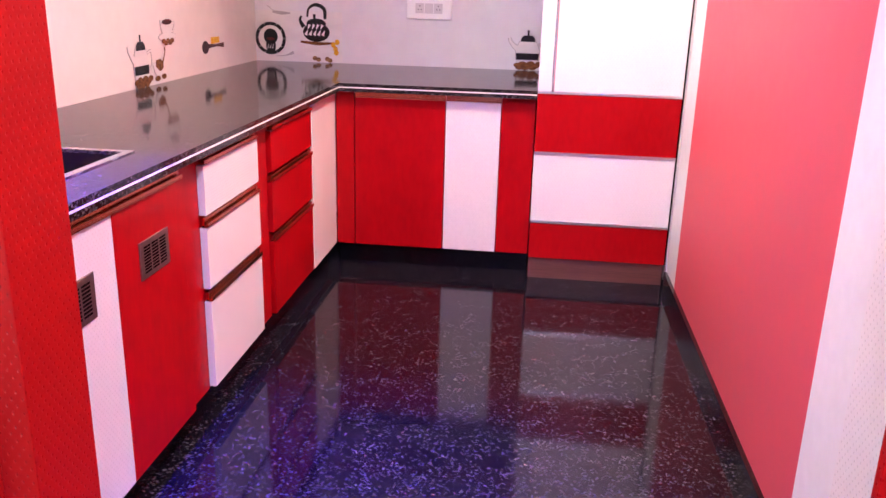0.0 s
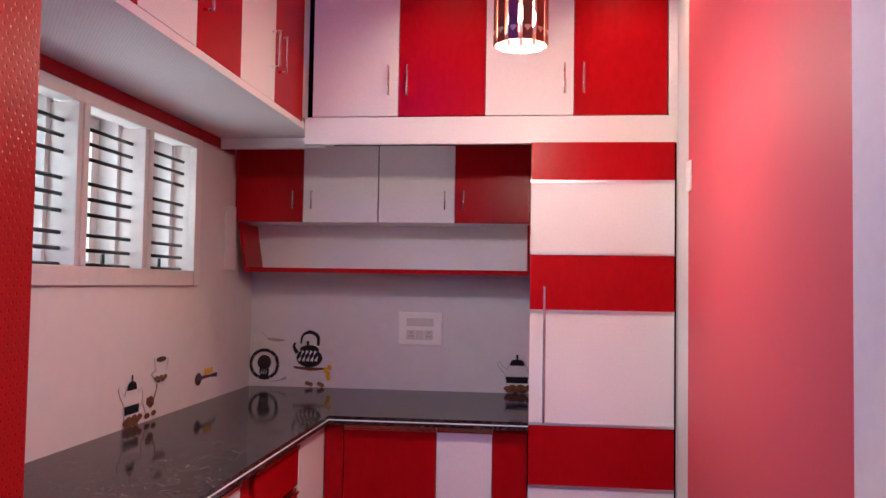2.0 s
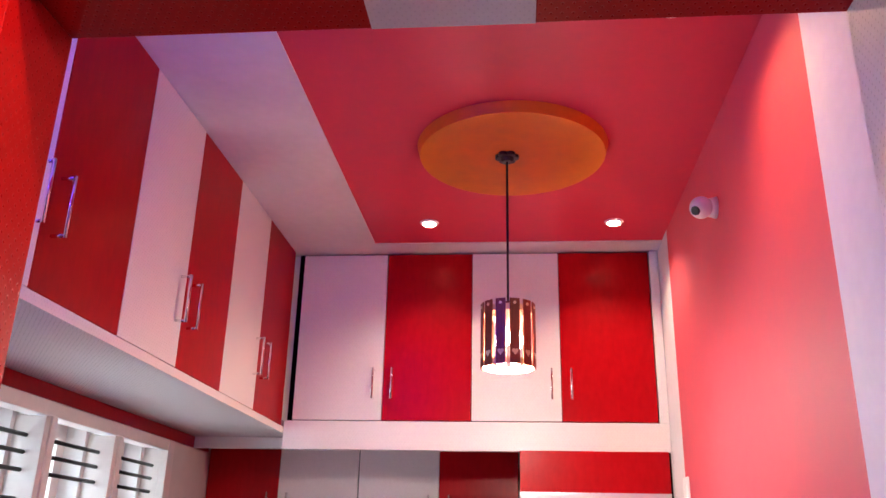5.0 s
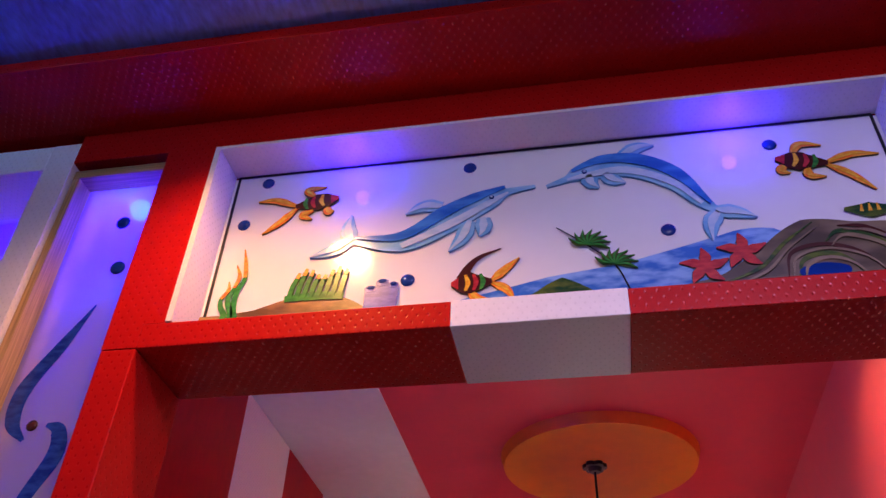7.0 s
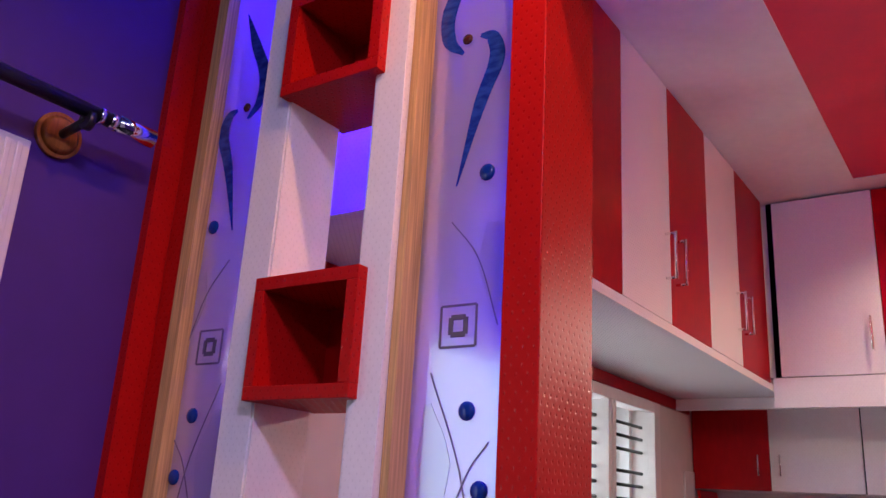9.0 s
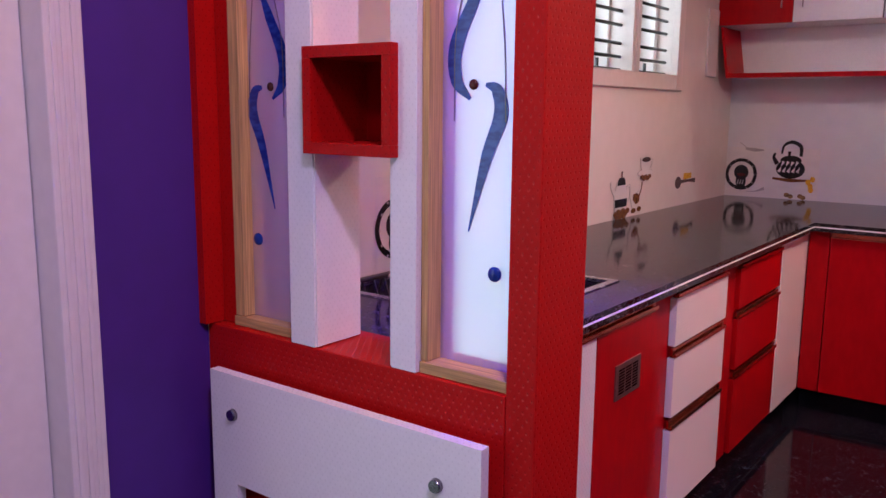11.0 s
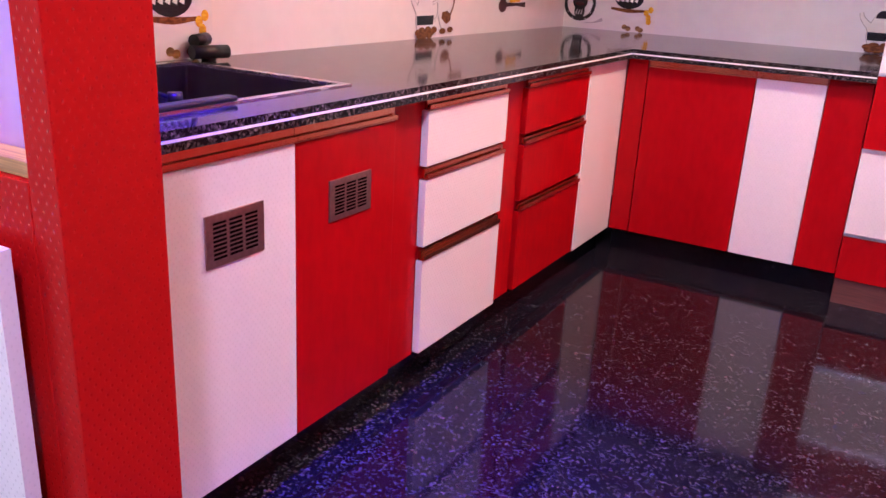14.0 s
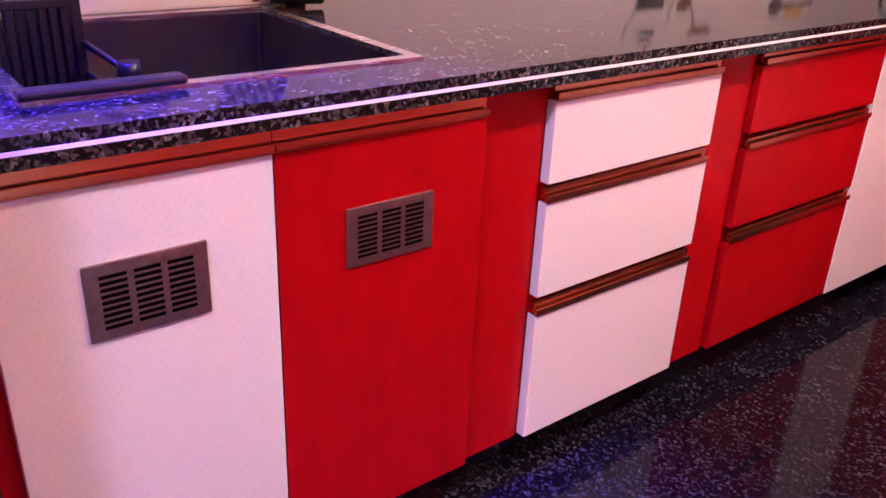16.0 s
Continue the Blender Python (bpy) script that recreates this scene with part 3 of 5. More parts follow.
# ---- lofts ----
LX, LZ = -1.088, 2.138
loft = thing("loft_cabinet", "overhead loft cabinet with alternating red and white doors above the window", "cabinet", (-1.36, 2.8, LZ))
box("body", CREAM, (LW + 0.003, LX - 0.021, 1.62, BW - 0.004, LZ + 0.032, CEIL - 0.006), loft, "white carcass")
box("rail", CREAM, (LX - 0.02, LX, 1.62, 4.03, LZ, 2.166), loft, "white bottom rail", 0.001)
edges = (1.625, 2.02, 2.432, 2.816, 3.203, 3.588, 3.99)
for i in range(6):
    m = CREAM if i % 2 == 0 else RED
    d = box("door", m, (LX - 0.02, LX, edges[i] + 0.001, edges[i + 1] - 0.001, 2.168, CEIL - 0.008), loft, "white laminate door" if m is CREAM else "red laminate door", 0.0015)
    y = edges[i + 1] - 0.045 if i % 2 == 0 else edges[i] + 0.045
    handle(d, LX, y, 2.30, 2.44)
far = thing("loft_cabinet", "overhead loft cabinet with red and white doors, white lower band", "cabinet", (-0.3, 4.4, 2.075))
box("body", CREAM, (LX - 0.02, RW - 0.003, 4.053, BW - 0.006, 2.20, CEIL - 0.006), far, "white carcass")
box("rail", CREAM, (LX + 0.003, RW - 0.003, 4.02, 4.052, 2.070, 2.192), far, "white laminate band", 0.001)
box("rail", CREAM, (LW + 0.01, LX + 0.002, 4.40, 4.43, 2.115, LZ + 0.030), far, "white ledge")
box("stile", CREAM, (0.528, RW - 0.003, 4.02, 4.052, 2.193, CEIL - 0.006), far, "white end strip")
# Black sheet behind the doors: shade of their gaps put in as colour.
box("gap_shade", DARK, (-1.078, 0.527, 4.041, 4.052, 2.193, CEIL - 0.006), far, "near-black sheet painting the shade between the doors")
ex = (-1.052, -0.657, -0.267, 0.122, 0.524)
for i in range(4):
    m = CREAM if i % 2 == 0 else RED
    d = box("door", m, (ex[i] + 0.0015, ex[i + 1] - 0.0015, 4.02, 4.04, 2.196, CEIL - 0.014), far, "white laminate door" if m is CREAM else "red laminate door", 0.0015)
    x = ex[i + 1] - 0.042 if i % 2 == 0 else ex[i] + 0.042
    handle(d, x, 4.02, 2.29, 2.415, (0, -1, 0))

# ---- wall cabinets over the worktop ----
wall_cab = thing("wall_cabinet", "red and white wall cabinet with an open shelf below", "cabinet", (-0.85, 4.8, 1.5))
CY = 4.65
box("body", CREAM, (LW + 0.004, -0.066, CY + 0.021, BW - 0.003, 1.764, 2.198), wall_cab, "white carcass")
# Same black sheet here, painting the shade between these doors.
box("gap_shade", DARK, (LW + 0.005, -0.067, CY + 0.0202, CY + 0.0209, 1.765, 2.197), wall_cab, "near-black sheet painting the shade between the doors")
wx = (LW + 0.004, -1.266, -0.862, -0.458, -0.067)
for i, m in enumerate((RED, CREAM, CREAM, RED)):
    d = box("door", m, (wx[i] + (0.0035 if i == 2 else 0.001), wx[i + 1] - (0.0035 if i == 1 else 0.001), CY, CY + 0.02, 1.764, 2.168), wall_cab, "white laminate door" if m is CREAM else "red laminate door", 0.0015)
    x = wx[i + 1] - 0.05 if i in (0, 2) else wx[i] + 0.05
    handle(d, x, CY, 1.835, 1.925, (0, -1, 0), 0.004, 0.026)
box("shelf", CREAM, (LW + 0.06, -0.072, CY + 0.015, BW - 0.003, 1.50, 1.518), wall_cab, "white shelf board")
box("shelf_edge", RED, (LW + 0.06, -0.070, CY + 0.005, CY + 0.015, 1.497, 1.521), wall_cab, "red shelf edge")
box("shelf_back", CREAM, (LW + 0.02, -0.072, BW - 0.02, BW - 0.004, 1.519, 1.763), wall_cab, "white back board")
bm = bmesh.new()
vs = [bm.verts.new(p) for p in ((LW + 0.02, CY + 0.002, 1.757), (LW + 0.034, CY + 0.002, 1.757), (LW + 0.074, CY + 0.006, 1.50), (LW + 0.06, CY + 0.006, 1.50))]
face = bm.faces.new(vs)
ext = bmesh.ops.extrude_face_region(bm, geom=[face])
bmesh.ops.translate(bm, verts=[v for v in ext["geom"] if isinstance(v, bmesh.types.BMVert)], vec=(0, 0.28, 0))
part("side", bm, RED, wall_cab, "red slanted side")
box("side_board", CREAM, (LW + 0.001, LW + 0.012, 4.51, CY - 0.002, 1.502, 1.84), wall_cab, "white side board on the tiles", 0.001)
box("side", RED, (-0.080, -0.068, CY + 0.004, BW - 0.003, 1.50, 1.757), wall_cab, "red side")

# ---- painted and cut shapes ----
def paint(name, colour, rough=0.25, second=None, scale=18.0):
    """Glass paint; a second colour is brushed in by soft noise."""
    mat = bpy.data.materials.new(name)
    mat.use_nodes = True
    n, l = mat.node_tree.nodes, mat.node_tree.links
    b = n["Principled BSDF"]
    b.inputs["Roughness"].default_value = rough
    no, geo, mp, ramp = n.new("ShaderNodeTexNoise"), n.new("ShaderNodeNewGeometry"), n.new("ShaderNodeMapping"), n.new("ShaderNodeValToRGB")
    mp.inputs["Scale"].default_value = (1, 1, 2.6)
    no.inputs["Scale"].default_value, no.inputs["Detail"].default_value = scale, 3
    l.new(geo.outputs["Position"], mp.inputs["Vector"])
    l.new(mp.outputs[0], no.inputs["Vector"])
    l.new(no.outputs["Fac"], ramp.inputs[0])
    ramp.color_ramp.elements[0].position, ramp.color_ramp.elements[1].position = 0.38, 0.62
    ramp.color_ramp.elements[0].color = (*colour, 1)
    ramp.color_ramp.elements[1].color = (*(second or [c * 0.8 for c in colour]), 1)
    l.new(ramp.outputs[0], b.inputs["Base Color"])
    return mat


def curve_points(ctrl, steps=8):
    """A smooth line through a few points (Catmull-Rom)."""
    p = [Vector(c) for c in ctrl]
    p = [2 * p[0] - p[1], *p, 2 * p[-1] - p[-2]]
    out = []
    for i in range(1, len(p) - 2):
        for s in range(steps):
            t = s / steps
            a, b, c, d = p[i - 1], p[i], p[i + 1], p[i + 2]
            out.append(0.5 * ((2 * b) + (c - a) * t + (2 * a - 5 * b + 4 * c - d) * t * t + (3 * b - a - 3 * c + d) * t ** 3))
    return out + [p[-2]]


def brush(bm, ctrl, widths, place, depth=0.0, lift=0.0008):
    """A brush stroke along ctrl with the given half widths; place(u, v, depth) puts it on its surface."""
    line = curve_points(ctrl)
    n = len(line)
    rows = []
    for i, c in enumerate(line):
        d = (line[min(i + 1, n - 1)] - line[max(i - 1, 0)]).normalized()
        s = i / (n - 1) * (len(widths) - 1)
        k = min(int(s), len(widths) - 2)
        w = widths[k] + (widths[k + 1] - widths[k]) * (s - k)
        nrm = Vector((-d.y, d.x))
        rows.append([bm.verts.new(place(*(c + nrm * w), depth)), bm.verts.new(place(*(c - nrm * w), depth)),
                     bm.verts.new(place(*(c + nrm * w), depth + lift)), bm.verts.new(place(*(c - nrm * w), depth + lift))])
    for a, b in zip(rows, rows[1:]):
        bm.faces.new((a[2], b[2], b[3], a[3]))
        bm.faces.new((a[0], b[0], b[2], a[2]))
        bm.faces.new((a[1], b[1], b[3], a[3]))


def oval(bm, u, v, ru, rv, place, depth=0.0, lift=0.001, seg=20):
    lo = [bm.verts.new(place(u + ru * math.cos(2 * math.pi * i / seg), v + rv * math.sin(2 * math.pi * i / seg), depth)) for i in range(seg)]
    hi = [bm.verts.new(place(u + ru * math.cos(2 * math.pi * i / seg), v + rv * math.sin(2 * math.pi * i / seg), depth + lift)) for i in range(seg)]
    bm.faces.new(hi)
    for i in range(seg):
        bm.faces.new((lo[i], lo[(i + 1) % seg], hi[(i + 1) % seg], hi[i]))


def strokes(name, mat, parent, place, items, depth=0.0, label=""):
    """One painted figure: strokes (points, widths) and ovals (u, v, ru, rv)."""
    bm = bmesh.new()
    for i, it in enumerate(items):
        if len(it) == 2:
            brush(bm, it[0], it[1], place, depth + 0.00012 * i)
        else:
            oval(bm, *it, place, depth + 0.00012 * i)
    return part(name, bm, mat, parent, label)


def edged(items, w):
    """The same strokes and ovals, wider by w: the painter's outline beneath them."""
    return [(it[0], tuple(k + w for k in it[1])) if len(it) == 2 else (it[0], it[1], it[2] + w, it[3] + w) for it in items]


# ---- painted glass over the opening ----
MY = 1.385
on_mural = lambda u, v, d: (u, MY - 0.001 - d, v + 0.010)
mural = thing("painted_glass_panel", "white glass panel painted with dolphins, fish, coral and rocks", "glass panel", (-0.14, MY, 2.43))
OPAL = material("opal_glass", (0.80, 0.80, 0.80), 0.12, vary=0.01, coat=0.6)
box("pane", OPAL, (-0.692, 0.402, MY, MY + 0.008, 2.40, 2.79), mural, "glossy opal glass")
box("backing", CREAM, (-0.70, 0.41, MY + 0.012, PB - 0.002, 2.431, 2.799), mural)
P_BLACK, P_BLUE, P_SKY = paint("black_paint", (0.01, 0.01, 0.012)), paint("blue_glass_paint", (0.02, 0.13, 0.50), 0.15, (0.06, 0.26, 0.66)), paint("pale_blue_paint", (0.16, 0.42, 0.72), 0.15, (0.30, 0.58, 0.80))
P_NAVY, P_ORANGE, P_YELLOW = paint("deep_blue_paint", (0.006, 0.035, 0.25), 0.1), paint("orange_paint", (0.80, 0.16, 0.02), 0.25, (0.85, 0.40, 0.05), 60), paint("yellow_paint", (0.85, 0.55, 0.05), 0.25, (0.7, 0.3, 0.02), 60)
P_GREEN, P_DGREEN, P_RED = paint("green_paint", (0.05, 0.30, 0.04), 0.25, (0.02, 0.16, 0.03), 60), paint("dark_green_paint", (0.01, 0.05, 0.015), 0.25, (0.10, 0.14, 0.02), 30), paint("red_paint", (0.55, 0.04, 0.04), 0.25, (0.35, 0.015, 0.03), 50)
P_TAN, P_ROCK, P_VIOLET = paint("sand_paint", (0.36, 0.20, 0.07), 0.3, (0.13, 0.065, 0.018), 16), paint("rock_paint", (0.055, 0.038, 0.022), 0.3, (0.20, 0.145, 0.085), 10), paint("violet_blue_paint", (0.06, 0.07, 0.42), 0.25, (0.12, 0.14, 0.6), 50)
P_STONE = paint("pale_stone_paint", (0.27, 0.20, 0.12), 0.3, (0.17, 0.12, 0.07), 12)
P_WATER, P_MAROON, P_GREY = paint("water_paint", (0.04, 0.16, 0.55), 0.2, (0.25, 0.45, 0.80), 22), paint("maroon_paint", (0.06, 0.012, 0.010), 0.25), paint("grey_paint", (0.30, 0.28, 0.28), 0.3)
strokes("border_line", P_BLACK, mural, on_mural, [(((-0.682, 2.40), (-0.682, 2.782)), (0.0025, 0.0025)), (((0.392, 2.40), (0.392, 2.782)), (0.0025, 0.0025)), (((-0.684, 2.782), (0.394, 2.782)), (0.003, 0.003))], label="black border line")


P_RIM = paint("soft_blue_outline_paint", (0.12, 0.30, 0.60), 0.2)
P_BELLY, P_EDGE = paint("belly_paint", (0.42, 0.60, 0.74), 0.15, (0.55, 0.68, 0.78), 40), paint("dark_outline_paint", (0.03, 0.012, 0.008), 0.3)


def dolphin(spine, widths, fins, eye, shade):
    body = [(spine, widths)] + [(f, (0.010, 0.014, 0.010, 0.001)) for f in fins]
    strokes("dolphin_outline", P_RIM, mural, on_mural, edged(body, 0.0012), 0.0002, "soft blue outline")
    strokes("dolphin", P_SKY, mural, on_mural, body, 0.0018, "pale blue painted dolphin")
    for f in fins:
        strokes("dolphin_fin", P_BELLY, mural, on_mural, [(f, (0.004, 0.007, 0.004, 0.0005))], 0.0040, "paler middle of the fin")
    low = [Vector(a) + Vector((0, -w * 0.55)) for a, w in zip(spine, widths)]
    strokes("dolphin_belly", P_BELLY, mural, on_mural, [(low[1:-1], [w * 0.28 for w in widths[1:-1]])], 0.0040, "pale belly")
    strokes("dolphin_back", P_BLUE, mural, on_mural, [shade], 0.0044, "deeper blue back")
    strokes("dolphin_eye", P_NAVY, mural, on_mural, [(eye[0], eye[1] - 0.006, 0.0042, 0.004)], 0.0056)
    strokes("dolphin_eye_glint", P_BELLY, mural, on_mural, [(eye[0], eye[1] - 0.006, 0.0022, 0.002)], 0.0068)


dolphin(((-0.15, 2.692), (-0.195, 2.686), (-0.225, 2.675), (-0.29, 2.64), (-0.369, 2.597), (-0.465, 2.61)), (0.003, 0.007, 0.021, 0.029, 0.020, 0.004),
        [((-0.455, 2.61), (-0.485, 2.592), (-0.522, 2.580)), ((-0.455, 2.61), (-0.462, 2.635), (-0.459, 2.664)), ((-0.305, 2.665), (-0.335, 2.670), (-0.366, 2.655)), ((-0.258, 2.628), (-0.270, 2.595), (-0.291, 2.568)), ((-0.236, 2.632), (-0.236, 2.610), (-0.242, 2.594))],
        (-0.222, 2.679), (((-0.20, 2.695), (-0.25, 2.677), (-0.30, 2.652), (-0.37, 2.608), (-0.45, 2.612)), (0.003, 0.010, 0.012, 0.009, 0.002)))
dolphin(((-0.132, 2.689), (-0.098, 2.701), (-0.068, 2.714), (-0.002, 2.722), (0.067, 2.683), (0.105, 2.628), (0.130, 2.60)), (0.003, 0.007, 0.020, 0.027, 0.023, 0.012, 0.004),
        [((0.122, 2.605), (0.15, 2.600), (0.180, 2.585)), ((0.126, 2.603), (0.112, 2.58), (0.109, 2.546)), ((-0.006, 2.742), (0.02, 2.757), (0.048, 2.758)), ((-0.062, 2.704), (-0.060, 2.688), (-0.048, 2.674)), ((-0.036, 2.704), (-0.024, 2.690), (-0.005, 2.680))],
        (-0.069, 2.716), (((-0.09, 2.716), (-0.04, 2.736), (0.02, 2.728), (0.075, 2.690), (0.118, 2.620)), (0.003, 0.009, 0.012, 0.011, 0.003)))


def reef_fish(head, tail, girth, plumes, dark, stripe, crest=None):
    """A small fish: a banded body, plume fins and a forked tail."""
    h, t = Vector(head), Vector(tail)
    mid = (h + t) / 2
    fins = [(p, (0.003, 0.0075, 0.006, 0.001)) for p in plumes]
    body = [((h, h * 0.75 + t * 0.25, mid, t), (0.003, girth * 0.85, girth, 0.004))]
    strokes("fish_outline", P_EDGE, mural, on_mural, edged(fins + body, 0.001), 0.0002, "dark outline")
    if crest:
        strokes("fish_crest", P_MAROON, mural, on_mural, [(crest, (0.010, 0.006, 0.0035, 0.0008))], 0.0018, "long dark curved crest fin")
    for f in fins:
        fin = strokes("fish_fin", P_ORANGE, mural, on_mural, [f], 0.0018, "orange painted fin")
        strokes("fin_streak", P_YELLOW, fin, on_mural, [(f[0], (0.001, 0.003, 0.002, 0.0004))], 0.0028, "yellow streak")
    strokes("fish_body", dark, mural, on_mural, body, 0.0030, "dark banded painted fish")
    strokes("fish_head", P_RED if dark is P_MAROON else P_ORANGE, mural, on_mural, [((h, h * 0.82 + t * 0.18), (0.003, girth * 0.55))], 0.0040, "red head")
    d = (t - h).normalized()
    nrm = Vector((-d.y, d.x))
    for k, m in ((0.35, stripe), (0.55, P_RED), (0.72, P_GREEN)):
        c = h * (1 - k) + t * k
        strokes("stripe", m, mural, on_mural, [((c + nrm * girth * 0.75, c + d * 0.004, c - nrm * girth * 0.75), (0.002, 0.004, 0.002))], 0.0042)


reef_fish((-0.487, 2.708), (-0.563, 2.696), 0.018, [((-0.56, 2.697), (-0.60, 2.715), (-0.634, 2.716)), ((-0.56, 2.694), (-0.585, 2.665), (-0.615, 2.640)), ((-0.53, 2.715), (-0.545, 2.733), (-0.512, 2.737)), ((-0.53, 2.685), (-0.548, 2.675), (-0.530, 2.664)), ((-0.507, 2.695), (-0.503, 2.678), (-0.493, 2.680))], P_MAROON, P_YELLOW)
reef_fish((-0.285, 2.502), (-0.222, 2.503), 0.020, [((-0.223, 2.505), (-0.205, 2.522), (-0.180, 2.545)), ((-0.223, 2.501), (-0.202, 2.488), (-0.188, 2.466)), ((-0.258, 2.490), (-0.245, 2.474), (-0.222, 2.468))], P_MAROON, P_YELLOW, [(-0.268, 2.512), (-0.258, 2.535), (-0.240, 2.553), (-0.208, 2.566)])
reef_fish((0.228, 2.70), (0.303, 2.682), 0.019, [((0.30, 2.684), (0.34, 2.697), (0.380, 2.693)), ((0.30, 2.681), (0.33, 2.655), (0.358, 2.620)), ((0.255, 2.708), (0.270, 2.728), (0.302, 2.722)), ((0.272, 2.680), (0.272, 2.66), (0.295, 2.655)), ((0.245, 2.69), (0.232, 2.676), (0.245, 2.668))], P_MAROON, P_YELLOW)
for u, v in ((-0.625, 2.762), (-0.653, 2.667), (-0.26, 2.751), (-0.355, 2.52), (0.227, 2.736), (0.048, 2.577)):
    bm = bmesh.new()
    bmesh.ops.create_uvsphere(bm, u_segments=16, v_segments=8, radius=0.0115, matrix=pose(u, MY - 0.001, v + 0.010) @ Matrix.Diagonal((1, 0.35, 1, 1)))
    part("glass_bead", bm, P_NAVY, mural, "blue glass bead", True)
for k, (u, h) in enumerate(((-0.655, 0.075), (-0.642, 0.105), (-0.632, 0.135))):
    line = [(u + 0.006 * math.sin(i * 1.8 + k), 2.46 + h * i / 5 * 1.1) for i in range(6)]
    strokes("seaweed", P_GREEN, mural, on_mural, [(line, (0.005, 0.005, 0.004, 0.003, 0.001))], 0.002, "green painted seaweed")
    strokes("seaweed_tip", P_ORANGE, mural, on_mural, [(line[3:], (0.003, 0.0035, 0.0008))], 0.003, "orange tip")
strokes("sand_outline", P_EDGE, mural, on_mural, [(((-0.69, 2.456), (-0.655, 2.463), (-0.60, 2.463), (-0.53, 2.471), (-0.46, 2.467), (-0.41, 2.451)), (0.0225, 0.0145, 0.0205, 0.033, 0.029, 0.012))], 0.0001)
strokes("sand_bank", P_TAN, mural, on_mural, [(((-0.69, 2.455), (-0.655, 2.462), (-0.60, 2.462), (-0.53, 2.470), (-0.46, 2.466), (-0.41, 2.450)), (0.022, 0.014, 0.020, 0.032, 0.028, 0.012)), (-0.60, 2.462, 0.02, 0.016)], 0.001, "brown painted sand bank")
comb = [((-0.545 + 0.0118 * i, 2.498), (-0.541 + 0.0118 * i, 2.525), (-0.533 + 0.0112 * i, 2.543 + 0.008 * math.sin(i * 1.3))) for i in range(8)]
strokes("coral_base", P_GREEN, mural, on_mural, [(((-0.552, 2.499), (-0.50, 2.501), (-0.455, 2.497)), (0.006, 0.008, 0.006))], 0.0025, "green painted coral")
for c in comb:
    strokes("coral_outline", P_DGREEN, mural, on_mural, [(c, (0.0052, 0.0050, 0.0048))], 0.0012)
    f = strokes("coral", P_GREEN, mural, on_mural, [(c, (0.0040, 0.0038, 0.0034))], 0.003, "green painted coral finger")
    strokes("coral_tip", P_ORANGE, f, on_mural, [((Vector(c[1]) * 0.35 + Vector(c[2]) * 0.65, Vector(c[2]) + Vector((0.001, 0.004))), (0.0036, 0.0025))], 0.0045, "orange coral tip")
strokes("tube_coral", P_VIOLET, mural, on_mural, [(((-0.41, 2.46), (-0.412, 2.505)), (0.011, 0.010)), (((-0.392, 2.46), (-0.394, 2.516)), (0.010, 0.010)), (((-0.378, 2.46), (-0.376, 2.510)), (0.009, 0.008)), (-0.412, 2.506, 0.0105, 0.006), (-0.394, 2.517, 0.0105, 0.007), (-0.376, 2.511, 0.0085, 0.006)], 0.002, "violet painted tube coral")
strokes("tube_mouth", P_NAVY, mural, on_mural, [(-0.412, 2.508, 0.006, 0.003), (-0.394, 2.519, 0.006, 0.003), (-0.376, 2.512, 0.005, 0.0025)], 0.0042)
strokes("sea", P_WATER, mural, on_mural, [(((-0.30, 2.455), (-0.135, 2.468), (-0.016, 2.475), (0.114, 2.488), (0.174, 2.49), (0.24, 2.45)), (0.012, 0.036, 0.045, 0.066, 0.076, 0.05))], 0.0005, "blue brushed water")
strokes("green_rock", P_DGREEN, mural, on_mural, [(((-0.165, 2.465), (-0.118, 2.470), (-0.070, 2.462)), (0.006, 0.030, 0.008))], 0.002, "dark green painted rock")
strokes("rock", P_ROCK, mural, on_mural, [(((0.04, 2.455), (0.12, 2.458), (0.19, 2.48), (0.25, 2.50), (0.31, 2.50), (0.40, 2.50)), (0.012, 0.028, 0.050, 0.074, 0.062, 0.056))], 0.001, "brown painted rock")
for k, (line, wd) in enumerate([
        ([(0.215, 2.47), (0.225, 2.497), (0.255, 2.508), (0.285, 2.495), (0.305, 2.462)], 0.0042), ([(0.20, 2.47), (0.212, 2.512), (0.258, 2.524), (0.305, 2.505), (0.335, 2.462)], 0.0034),
        ([(0.262, 2.528), (0.285, 2.546), (0.325, 2.530), (0.352, 2.500), (0.372, 2.462)], 0.0050), ([(0.285, 2.556), (0.320, 2.550), (0.358, 2.520), (0.392, 2.478)], 0.0040),
        ([(0.10, 2.462), (0.165, 2.490), (0.205, 2.530), (0.252, 2.566)], 0.0030)]):
    strokes("rock_fold", P_MAROON if k % 2 else P_DGREEN, mural, on_mural, [(line, (0.0008, wd, wd, 0.0008))], 0.0022 + 0.0002 * k, "dark fold of the rock")
    strokes("rock_light", P_STONE, mural, on_mural, [([(a + 0.006, b - 0.009) for a, b in line], (0.0005, wd * 0.8, wd * 0.6, 0.0005))], 0.0034 + 0.0002 * k, "pale fold of the rock")
strokes("rock_pool", P_NAVY, mural, on_mural, [(0.25, 2.476, 0.035, 0.014)], 0.003, "deep blue hollow")
